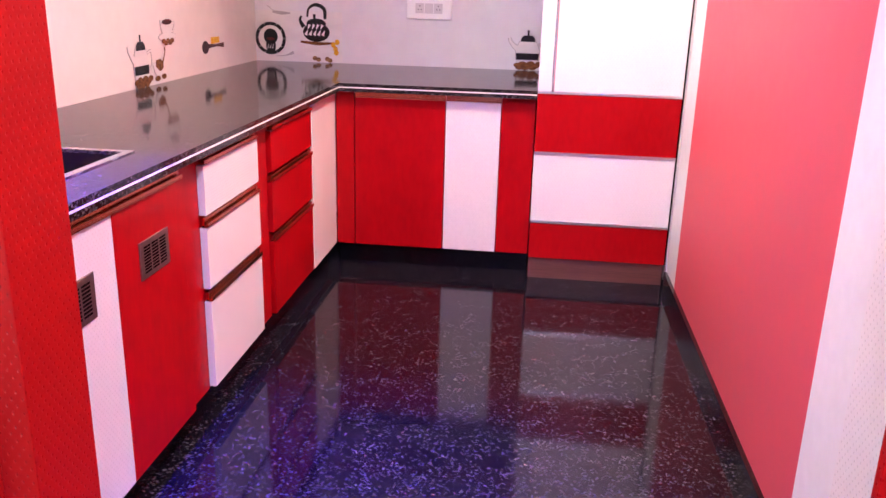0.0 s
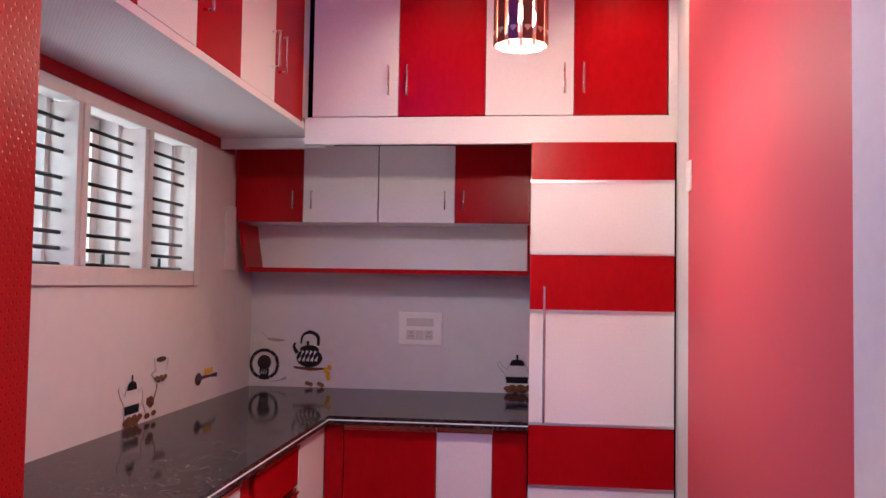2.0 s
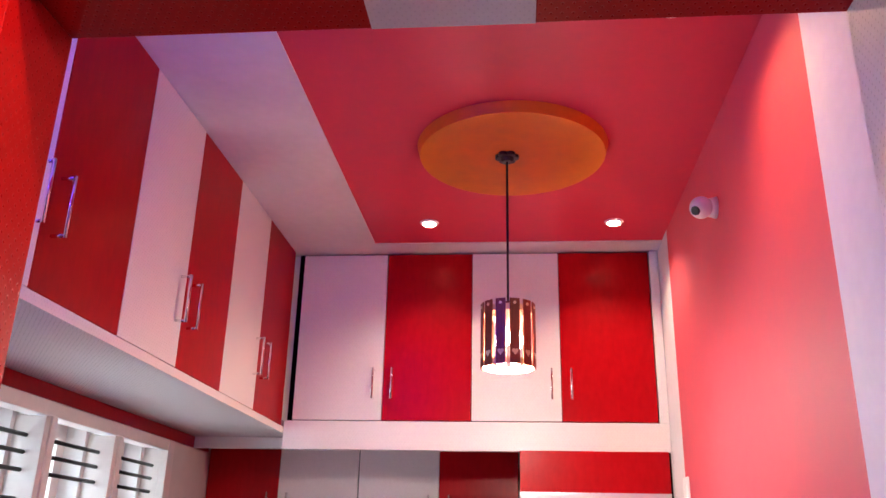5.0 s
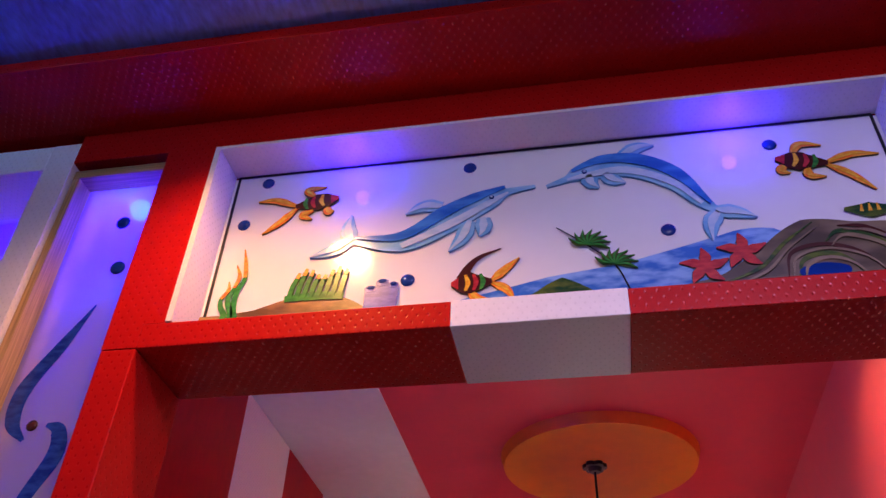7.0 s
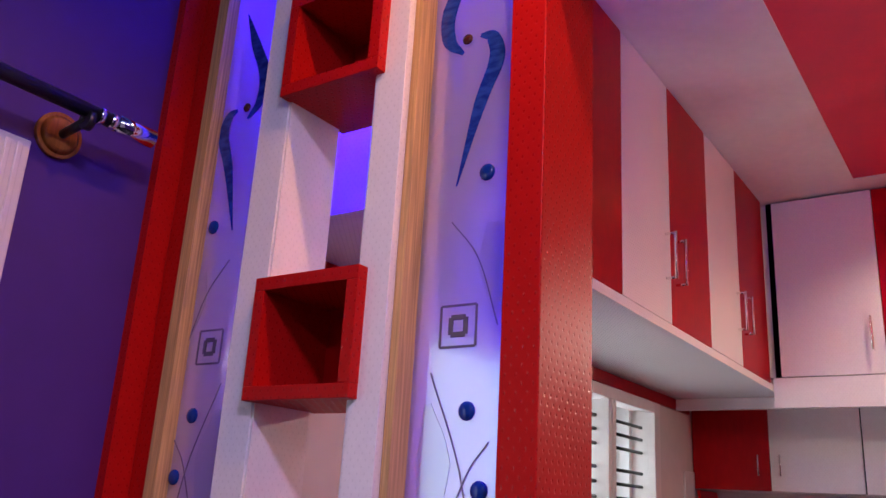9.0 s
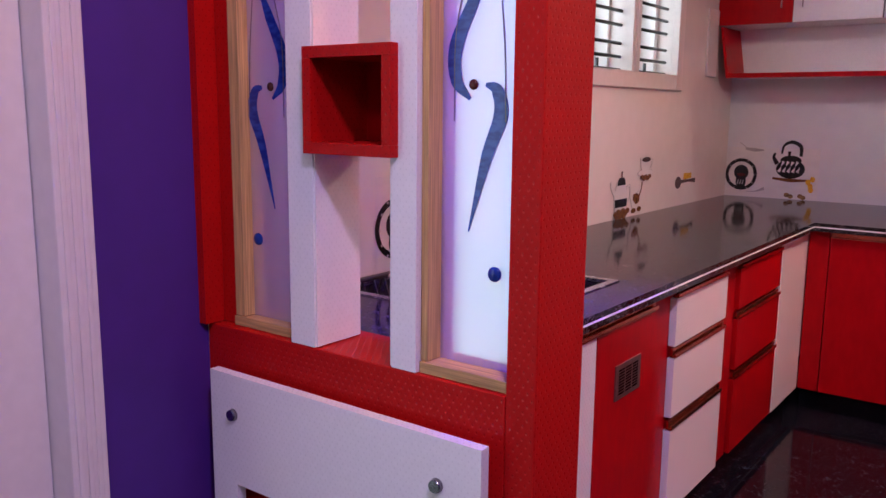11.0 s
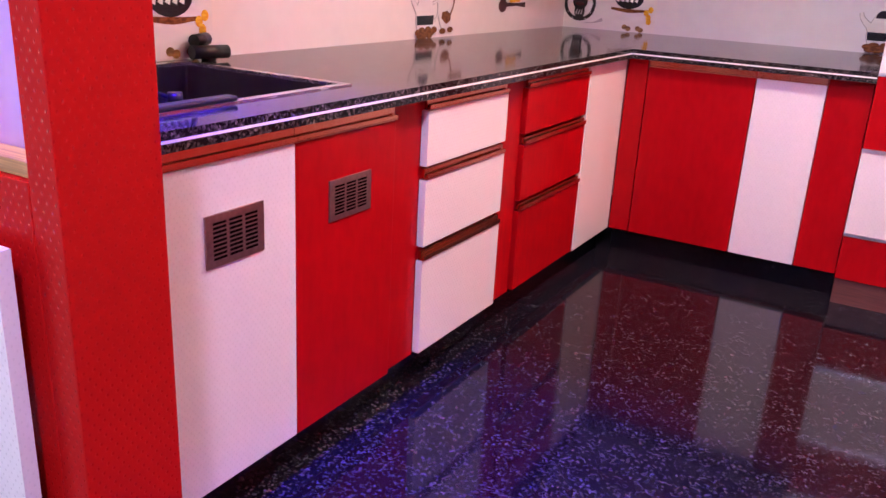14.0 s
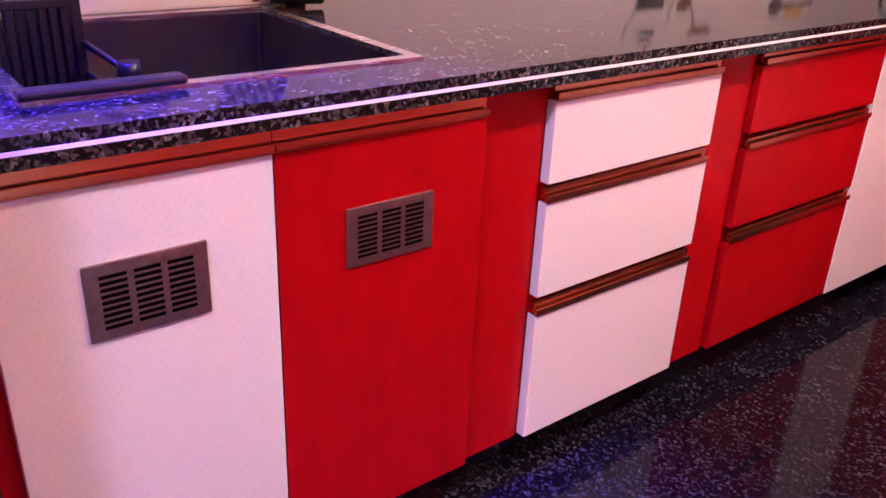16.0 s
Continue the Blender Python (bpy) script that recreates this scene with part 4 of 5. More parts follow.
for u, v in ((0.09, 2.499), (0.146, 2.522)):
    arms = [((u, v), (u + 0.018 * math.cos(a), v + 0.018 * math.sin(a)), (u + 0.037 * math.cos(a + 0.15), v + 0.034 * math.sin(a + 0.15))) for a in [0.2 + i * 2 * math.pi / 5 for i in range(5)]]
    strokes("starfish_outline", P_EDGE, mural, on_mural, [(a, (0.007, 0.009, 0.0015)) for a in arms], 0.0024)
    strokes("starfish", P_RED, mural, on_mural, [(a, (0.006, 0.008, 0.001)) for a in arms], 0.004, "red painted starfish")
strokes("lotus", P_DGREEN, mural, on_mural, [(((0.302, 2.586), (0.338, 2.581), (0.376, 2.582)), (0.003, 0.015, 0.003))], 0.002, "dark green painted lily")
strokes("lotus_petal", P_YELLOW, mural, on_mural, [(((0.325 + 0.012 * i, 2.578), (0.327 + 0.011 * i, 2.592)), (0.003, 0.001)) for i in range(3)], 0.003)
for u, v in ((-0.074, 2.557), (-0.037, 2.516)):
    fan = [((u, v), (u + 0.017 * math.cos(a), v + 0.016 * math.sin(a)), (u + 0.034 * math.cos(a - 0.25), v + 0.030 * math.sin(a - 0.25))) for a in [-0.1 + i * 0.42 for i in range(8)]]
    strokes("palm_tuft", P_DGREEN, mural, on_mural, [(f, (0.001, 0.0052, 0.0006)) for f in fan], 0.003, "dark green painted leaf tuft")
    strokes("tuft_vein", P_GREEN, mural, on_mural, [(f, (0.0006, 0.0018, 0.0004)) for f in fan], 0.0052, "bright green veins")
strokes("stem", P_BLACK, mural, on_mural, [(((-0.12, 2.598), (-0.074, 2.557), (-0.037, 2.516), (-0.02, 2.47)), (0.0008, 0.0012, 0.0012, 0.0012))], 0.002)

# ---- glass strips ----
STRIP = bpy.data.materials.new("satin_glass")
STRIP.use_nodes = True
sn, sl = STRIP.node_tree.nodes, STRIP.node_tree.links
sn.remove(sn["Principled BSDF"])
s_tr, s_tl, s_gl = sn.new("ShaderNodeBsdfTransparent"), sn.new("ShaderNodeBsdfTranslucent"), sn.new("ShaderNodeBsdfGlossy")
s_df = sn.new("ShaderNodeBsdfDiffuse")
s_tr.inputs["Color"].default_value, s_tl.inputs["Color"].default_value = (0.93, 0.90, 0.98, 1), (0.88, 0.86, 0.92, 1)
s_df.inputs["Color"].default_value = (0.75, 0.73, 0.78, 1)
s_gl.inputs["Roughness"].default_value = 0.10
m1, m2, m3 = sn.new("ShaderNodeMixShader"), sn.new("ShaderNodeMixShader"), sn.new("ShaderNodeMixShader")
m1.inputs[0].default_value, m2.inputs[0].default_value, m3.inputs[0].default_value = 0.48, 0.29, 0.06
for a, b in ((s_tr, m1.inputs[1]), (s_tl, m1.inputs[2]), (m1, m3.inputs[1]), (s_df, m3.inputs[2]), (m3, m2.inputs[1]), (s_gl, m2.inputs[2])):
    sl.new(a.outputs[0], b)
sl.new(m2.outputs[0], sn["Material Output"].inputs["Surface"])
P_LINE = paint("etched_line_grey", (0.11, 0.09, 0.13), 0.3)
SWIRL = paint("blue_inlay_glass", (0.008, 0.025, 0.21), 0.22, (0.02, 0.06, 0.32), 40)
on_strip = lambda u, v, d: (u, GY - 0.001 - d, v)
HAMMER = STRIP.copy()
HAMMER.name = "hammered_glass"
hn, hl = HAMMER.node_tree.nodes, HAMMER.node_tree.links
h_no, h_bp = hn.new("ShaderNodeTexNoise"), hn.new("ShaderNodeBump")
h_no.inputs["Scale"].default_value, h_bp.inputs["Strength"].default_value, h_bp.inputs["Distance"].default_value = 240, 1.0, 0.004
hl.new(h_no.outputs["Fac"], h_bp.inputs["Height"])
for node in hn:
    if node.bl_idname in ("ShaderNodeBsdfGlossy", "ShaderNodeBsdfDiffuse", "ShaderNodeBsdfTranslucent"):
        hl.new(h_bp.outputs[0], node.inputs["Normal"])
for side, x0, x1 in ((1, -0.960, -0.790), (-1, -1.452, -1.289)):
    cx = -0.8685 if side == 1 else -1.414
    mir = lambda u: cx + side * u
    strip = thing("glass_strip", "tall satin glass strip with blue inlaid scrolls and glass beads", "glass panel", (cx, GY, 0.886), "glass strips in the partition")
    box("pane", STRIP, (x0, x1, GY, GY + 0.008, 0.886, 2.772), strip, "satin glass")
    for top in (2.51, 1.572):
        a = [(mir(0.006), top), (mir(-0.028), top - 0.075), (mir(-0.064), top - 0.150), (mir(-0.062), top - 0.205), (mir(-0.034), top - 0.236)]
        b = [(mir(-0.004), top - 0.212), (mir(0.018), top - 0.222), (mir(0.026), top - 0.262), (mir(0.0), top - 0.33), (mir(-0.034), top - 0.455)]
        strokes("scroll", SWIRL, strip, on_strip, [(a, (0.001, 0.011, 0.014, 0.012, 0.003))], 0.0, "blue glass scroll")
        strokes("scroll", SWIRL, strip, on_strip, [(b, (0.003, 0.011, 0.014, 0.011, 0.001))], 0.0, "blue glass scroll")
        bm = bmesh.new()
        bmesh.ops.create_uvsphere(bm, u_segments=12, v_segments=6, radius=0.009, matrix=pose(mir(-0.028), GY - 0.001, top - 0.212) @ Matrix.Diagonal((1, 0.5, 1, 1)))
        part("bead", bm, P_MAROON, strip, "dark glass bead", True)
    for u, v in ((0.0, 2.686), (0.02, 2.585), (0.018, 2.068), (0.002, 1.73), (0.026, 1.629), (0.02, 1.05)):
        bm = bmesh.new()
        bmesh.ops.create_uvsphere(bm, u_segments=16, v_segments=8, radius=0.013, matrix=pose(mir(u), GY - 0.001, v) @ Matrix.Diagonal((1, 0.5, 1, 1)))
        part("bead", bm, P_NAVY, strip, "blue glass bead", True)
    for w, wd, m in ((0.029, 0.0018, P_LINE), (0.012, 0.004, P_LINE)):
        q = [(mir(-0.018) - w, 1.846 - w), (mir(-0.018) + w, 1.846 - w), (mir(-0.018) + w, 1.846 + w), (mir(-0.018) - w, 1.846 + w)]
        strokes("square_motif", m, strip, on_strip, [((q[i], q[(i + 1) % 4]), (wd, wd)) for i in range(4)], 0.0, "etched square motif")
    lines = [((mir(-0.038), 2.0), (mir(0.01), 1.94), (mir(0.045), 1.843)), ((mir(-0.06), 1.783), (mir(0.0), 1.635), (mir(0.028), 1.45), (mir(0.036), 1.30)), ((mir(0.038), 1.69), (mir(0.0), 1.635), (mir(-0.06), 1.47), (mir(-0.066), 1.30))]
    strokes("etched_line", P_LINE, strip, on_strip, [(q, (0.0009, 0.0009)) for q in lines], 0.0, "thin etched line")
    for patch in [(((mir(0.04), 1.99), (mir(0.034), 1.93), (mir(0.045), 1.86)), (0.018, 0.024, 0.006)), (((mir(-0.062), 1.74), (mir(-0.048), 1.66), (mir(-0.058), 1.52)), (0.006, 0.028, 0.010))]:
        strokes("hammered_patch", HAMMER, strip, on_strip, [patch], -0.0006, "hammered glass patch")
    bulb = thing("led_bulb", "glowing blue LED bulb above the glass strip", "light bulb", (cx + 0.01, 1.47, 2.70), "blue LED bulbs")
    bm = bmesh.new()
    bmesh.ops.create_uvsphere(bm, u_segments=16, v_segments=10, radius=0.020, matrix=pose(cx - 0.015, 1.412, 2.765))
    part("globe", bm, glow("blue_led_glow", (0.03, 0.28, 1.0), 22), bulb, "", True)
    bm = bmesh.new()
    rod(bm, (cx - 0.015, 1.415, 2.778), (cx - 0.015, 1.440, 2.830), 0.012, seg=12)
    part("holder", bm, PLASTIC, bulb, "white holder", True)

# ---- window ----
window = thing("window_1", "white painted triple window with black bars and opened sashes", "window", (LW, 3.43, WZ0), kind="structure")
bm = bmesh.new()
w = 0.04
for d in ((W0 - 0.045, W0 + w, WZ0 - 0.04, WZ1 + 0.02), (W1 - w, W1 + 0.03, WZ0 - 0.04, WZ1 + 0.02), (W0 + w, W1 - w, WZ0 - 0.04, WZ0 + 0.03), (W0 + w, W1 - w, WZ1 - 0.03, WZ1 + 0.02)):
    block(bm, LW - 0.02, LW + 0.016, *d, 0.004)
    block(bm, LW - 0.10, LW + 0.008, d[0] + 0.012, d[1] - 0.012, d[2] + 0.012, d[3] - 0.012)
part("window_frame", bm, FRAME_PAINT, window, "moulded white frame")
for y in (3.135, 3.637):
    bm = bmesh.new()
    block(bm, LW - 0.10, LW + 0.010, y - 0.038, y + 0.038, WZ0 + 0.03, WZ1 - 0.03, 0.003)
    block(bm, LW + 0.010, LW + 0.018, y - 0.012, y + 0.012, WZ0 + 0.03, WZ1 - 0.03, 0.002)
    part("mullion", bm, FRAME_PAINT, window)
BAR_Z = (2.000, 1.945, 1.888, 1.797, 1.740, 1.682, 1.606, 1.550, 1.495)
for a, b in ((W0 + 0.04, 3.097), (3.173, 3.599), (3.675, W1 - 0.04)):
    for z in BAR_Z:
        bm = bmesh.new()
        rod(bm, (LW - 0.05, a, z), (LW - 0.05, b, z), 0.0075, seg=8)
        part("bar", bm, IRON, window, "", True)
    sash = bmesh.new()
    xs0, xs1, f = LW - 0.215, LW - 0.18, 0.055
    block(sash, xs0, xs1, a, a + f, WZ0, WZ1 - 0.0)
    block(sash, xs0, xs1, b - f - 0.02, b - 0.02, WZ0, WZ1)
    block(sash, xs0, xs1, a + f, b - f - 0.02, WZ0, WZ0 + f)
    block(sash, xs0, xs1, a + f, b - f - 0.02, WZ1 - f, WZ1)
    sh = part("sash", sash, FRAME_PAINT, window, "cream painted sash")
    pane = box("pane", GLASS, (LW - 0.20, LW - 0.196, a + f, b - f - 0.02, WZ0 + f, WZ1 - f), sh, "clear glass")
    pane.visible_shadow = False
    bm = bmesh.new()
    rod(bm, (LW - 0.17, b - 0.06, WZ0 + 0.045), (LW - 0.10, b - 0.09, WZ0 + 0.035), 0.005, seg=8)
    rod(bm, (LW - 0.10, b - 0.09, WZ0 + 0.035), (LW - 0.10, b - 0.24, WZ0 + 0.032), 0.004, seg=8)
    rod(bm, (LW - 0.12, b - 0.075, WZ0 + 0.03), (LW - 0.12, b - 0.075, WZ0 + 0.085), 0.008, seg=8)
    part("stay", bm, BLACK, sh, "black metal casement stay", True)
    box("reveal", WALL_WHITE, (LW - 0.228, LW - 0.10, b - 0.02, b + 0.02, WZ0, WZ1), window, "white side reveal")
setting("window_head_band", RED, (LW, LW + 0.012, 1.64, 4.60, WZ1 + 0.022, LZ + 0.030), label="red laminate band over the window", category="trim")
# This wall emits: the outdoor daylight is put in as its own glow.
LANE_GLOW = glow("daylight_glow_wall", (0.74, 0.94, 0.93), 2.1)
tagged(part("backdrop", (lambda b: (block(b, -4.05, -4.0, -9.0, 14.0, -1.0, 5.5), b)[1])(bmesh.new()), LANE_GLOW), "pale glowing wall across the lane, standing for daylight", "backdrop", kind="structure")
setting("ground", SKIRT, (-4.05, LW - 0.24, -9.0, 14.0, -1.1, -0.95), label="dark paved lane outside the window", category="ground")
grille = thing("neighbour_grille", "grey steel grille on the wall across the lane", "grille", (-3.9, 7.6, 0.5))
for i in range(9):
    box("bar", P_GREY, (-3.93, -3.92, 6.5 + i * 0.28, 6.54 + i * 0.28, -0.95, 4.2), grille)
for i in range(8):
    box("bar", P_GREY, (-3.918, -3.91, 6.4, 8.9, 0.8 + i * 0.42, 0.83 + i * 0.42), grille)

# ---- ceiling things ----
disc = thing("ceiling_medallion", "flat orange painted disc on the pink ceiling", "ceiling disc", (-0.075, 3.0, 2.935))
bm = bmesh.new()
bmesh.ops.create_cone(bm, cap_ends=True, segments=72, radius1=0.315, radius2=0.325, depth=0.036, matrix=pose(-0.075, 3.0, CEIL - 0.018))
part("plate", bm, ORANGE, disc)
pend = thing("pendant_lamp", "pendant lamp with wooden slats, heart cut-outs and lit bulbs", "pendant lamp", (-0.092, 2.98, 2.2))
PX, PY, ZT, ZB, PR = -0.092, 2.98, 2.405, 2.200, 0.083
bm = bmesh.new()
for i in range(6):
    a = i * math.pi / 3
    bmesh.ops.create_cone(bm, cap_ends=True, segments=16, radius1=0.016, radius2=0.016, depth=0.012, matrix=pose(PX + 0.024 * math.cos(a), PY + 0.024 * math.sin(a), CEIL - 0.042))
bmesh.ops.create_cone(bm, cap_ends=True, segments=24, radius1=0.018, radius2=0.028, depth=0.022, matrix=pose(PX, PY, CEIL - 0.05))
part("ceiling_rose", bm, BLACK, pend, "black flower-shaped ceiling rose")
bm = bmesh.new()
rod(bm, (PX, PY, ZT), (PX, PY, CEIL - 0.05), 0.0038, seg=8)
part("cord", bm, BLACK, pend, "black twisted cord", True)
SLAT = material("dark_stained_slat", (0.22, 0.05, 0.03), 0.4, vary=0.2, grain=40, stretch=(6, 6, 0.5))
IVORY = material("ivory_inner_shade", (0.85, 0.72, 0.50), 0.5, vary=0.03)
for i in range(12):
    a = 2 * math.pi * (i + 0.5) / 12
    m = pose(PX, PY, 0, 0, 0, math.degrees(a))
    bm = bmesh.new()
    block(bm, PR - 0.002, PR + 0.002, -0.0155, 0.0155, ZB, ZT)
    bmesh.ops.transform(bm, matrix=m, verts=bm.verts)
    s = part("slat", bm, SLAT, pend)
    # Slats stay solid; pale hearts and dots paint bulb light through holes.
    bm = bmesh.new()
    for q, r in ((0.0045, 0.0055), (-0.0045, 0.0055)):
        bmesh.ops.create_cone(bm, cap_ends=True, segments=12, radius1=r, radius2=r, depth=0.002, matrix=pose(PR + 0.0025, q, ZB + 0.040, 0, 90, 0))
    vs = [bm.verts.new((PR + 0.0035, y, z)) for y, z in ((-0.0098, ZB + 0.038), (0.0098, ZB + 0.038), (0, ZB + 0.025))]
    bm.faces.new(vs)
    bmesh.ops.create_cone(bm, cap_ends=True, segments=12, radius1=0.005, radius2=0.005, depth=0.002, matrix=pose(PR + 0.0025, 0, ZT - 0.014, 0, 90, 0))
    bmesh.ops.transform(bm, matrix=m, verts=bm.verts)
    part("heart", bm, IVORY, s, "pale heart painting the bulb light of a cut-out")
for z in (ZB + 0.012, ZT - 0.025):
    bm = bmesh.new()
    bmesh.ops.create_cone(bm, cap_ends=False, segments=36, radius1=PR - 0.004, radius2=PR - 0.004, depth=0.02, matrix=pose(PX, PY, z))
    part("ring", bm, IVORY, pend, "pale inner ring")
bm = bmesh.new()
bmesh.ops.create_cone(bm, cap_ends=True, segments=36, radius1=PR - 0.006, radius2=PR - 0.006, depth=0.003, matrix=pose(PX, PY, ZT - 0.016))
rod(bm, (PX, PY, ZT - 0.02), (PX, PY, ZT + 0.012), 0.012, seg=12)
part("top_plate", bm, SLAT, pend)
BULB = glow("warm_bulb_glow", (1.0, 0.86, 0.68), 22)
for i in range(3):
    a = 0.4 + i * 2 * math.pi / 3
    x, y = PX + 0.036 * math.cos(a), PY + 0.036 * math.sin(a)
    bm = bmesh.new()
    bmesh.ops.create_uvsphere(bm, u_segments=14, v_segments=10, radius=0.014, matrix=pose(x, y, ZB + 0.095) @ Matrix.Diagonal((1, 1, 2.1, 1)))
    bl = part("bulb", bm, BULB, pend, "lit candle bulb", True)
    bm = bmesh.new()
    rod(bm, (x, y, ZB + 0.122), (x, y, ZT - 0.018), 0.010, seg=10)
    part("holder", bm, PLASTIC, bl, "", True)
SPOT_GLOW, HALL_GLOW = glow("downlight_glow", (1.0, 0.80, 0.55), 20), glow("hall_downlight_glow", (1.0, 0.82, 0.5), 16)


def downlight(x, y, z, mat):
    d = thing("ceiling_downlight", "small round recessed downlight, lit warm", "downlight", (x, y, z), "recessed downlights")
    bm = bmesh.new()
    bmesh.ops.create_cone(bm, cap_ends=True, segments=28, radius1=0.036, radius2=0.040, depth=0.006, matrix=pose(x, y, z - 0.003))
    part("ring", bm, PLASTIC, d, "white trim ring")
    bm = bmesh.new()
    bmesh.ops.create_cone(bm, cap_ends=True, segments=28, radius1=0.027, radius2=0.027, depth=0.003, matrix=pose(x, y, z - 0.0075))
    part("lens", bm, mat, d)


downlight(-0.43, 3.665, CEIL, SPOT_GLOW)
downlight(0.34, 3.68, CEIL, SPOT_GLOW)
downlight(0.34, 2.24, CEIL, SPOT_GLOW)
downlight(-0.572, 1.045, HC, HALL_GLOW)

# ---- things on the pink wall ----
cam_dome = thing("security_camera", "small white ball security camera on the pink wall", "camera", (RW, 2.93, 2.70))
bm = bmesh.new()
rod(bm, (RW, 2.93, 2.71), (RW - 0.022, 2.93, 2.71), 0.036, 0.030, seg=24)
part("base", bm, PLASTIC, cam_dome, "", True)
bm = bmesh.new()
bmesh.ops.create_uvsphere(bm, u_segments=24, v_segments=14, radius=0.036, matrix=pose(RW - 0.050, 2.915, 2.705))
ball = part("ball", bm, PLASTIC, cam_dome, "", True)
bm = bmesh.new()
bmesh.ops.create_cone(bm, cap_ends=True, segments=20, radius1=0.014, radius2=0.016, depth=0.010, matrix=look((RW - 0.071, 2.898, 2.688), (-0.4, 2.3, 2.2)))
part("lens", bm, BLACK, ball, "black lens")
sw = thing("switch_plate", "white switch plate on the pink wall", "switch", (RW, 3.745, 1.83))
box("plate", PLASTIC, (RW - 0.010, RW, 3.705, 3.785, 1.83, 1.95), sw, "", 0.003)
box("rocker", PLASTIC, (RW - 0.014, RW - 0.009, 3.725, 3.765, 1.86, 1.92), sw, "", 0.001)

# ---- socket and printed tiles ----
sw = thing("switch_plate", "white switch and socket plate on the tiled wall", "switch", (-0.667, BW, 1.108))
box("plate", PLASTIC, (-0.790, -0.545, BW - 0.014, BW, 1.108, 1.288), sw, "", 0.004)
# Rockers and modules are greyed to paint shading on the white plate.
box("rocker", PLASTIC_SHADED, (-0.742, -0.592, BW - 0.020, BW - 0.013, 1.212, 1.256), sw, "switch rockers, greyed for their shading", 0.001)
for i, x in enumerate((-0.742, -0.692, -0.642)):
    box("module", PLASTIC_SHADED, (x, x + 0.046, BW - 0.018, BW - 0.013, 1.138, 1.190), sw, "socket module", 0.001)
for x in (-0.718, -0.618):
    bm = bmesh.new()
    for q, v in ((0, 0.014), (-0.008, -0.004), (0.008, -0.004)):
        rod(bm, (x + q, BW - 0.0195, 1.162 + v), (x + q, BW - 0.0175, 1.162 + v), 0.003, seg=8)
    part("pin_hole", bm, BLACK, sw, "dark pin holes")
on_back = lambda u, v, d: (u, BW - 0.0008 - d, v)
on_left = lambda u, v, d: (LW + 0.0008 + d, u, v)
P_PALE, P_BROWN, P_CREAM = paint("pale_grey_print", (0.50, 0.47, 0.48), 0.15), paint("coffee_brown_print", (0.10, 0.035, 0.012), 0.15, (0.25, 0.10, 0.03), 60), paint("cream_print", (0.78, 0.75, 0.74), 0.15, (0.74, 0.71, 0.70), 12)


def ring_items(u, v, r0, r1, n=10):
    w = (r1 - r0) / 2
    line = [(u + (r0 + w) * math.cos(2 * math.pi * i / n), v + (r0 + w) * math.sin(2 * math.pi * i / n)) for i in range(n + 1)]
    return [(line, (w, w))]


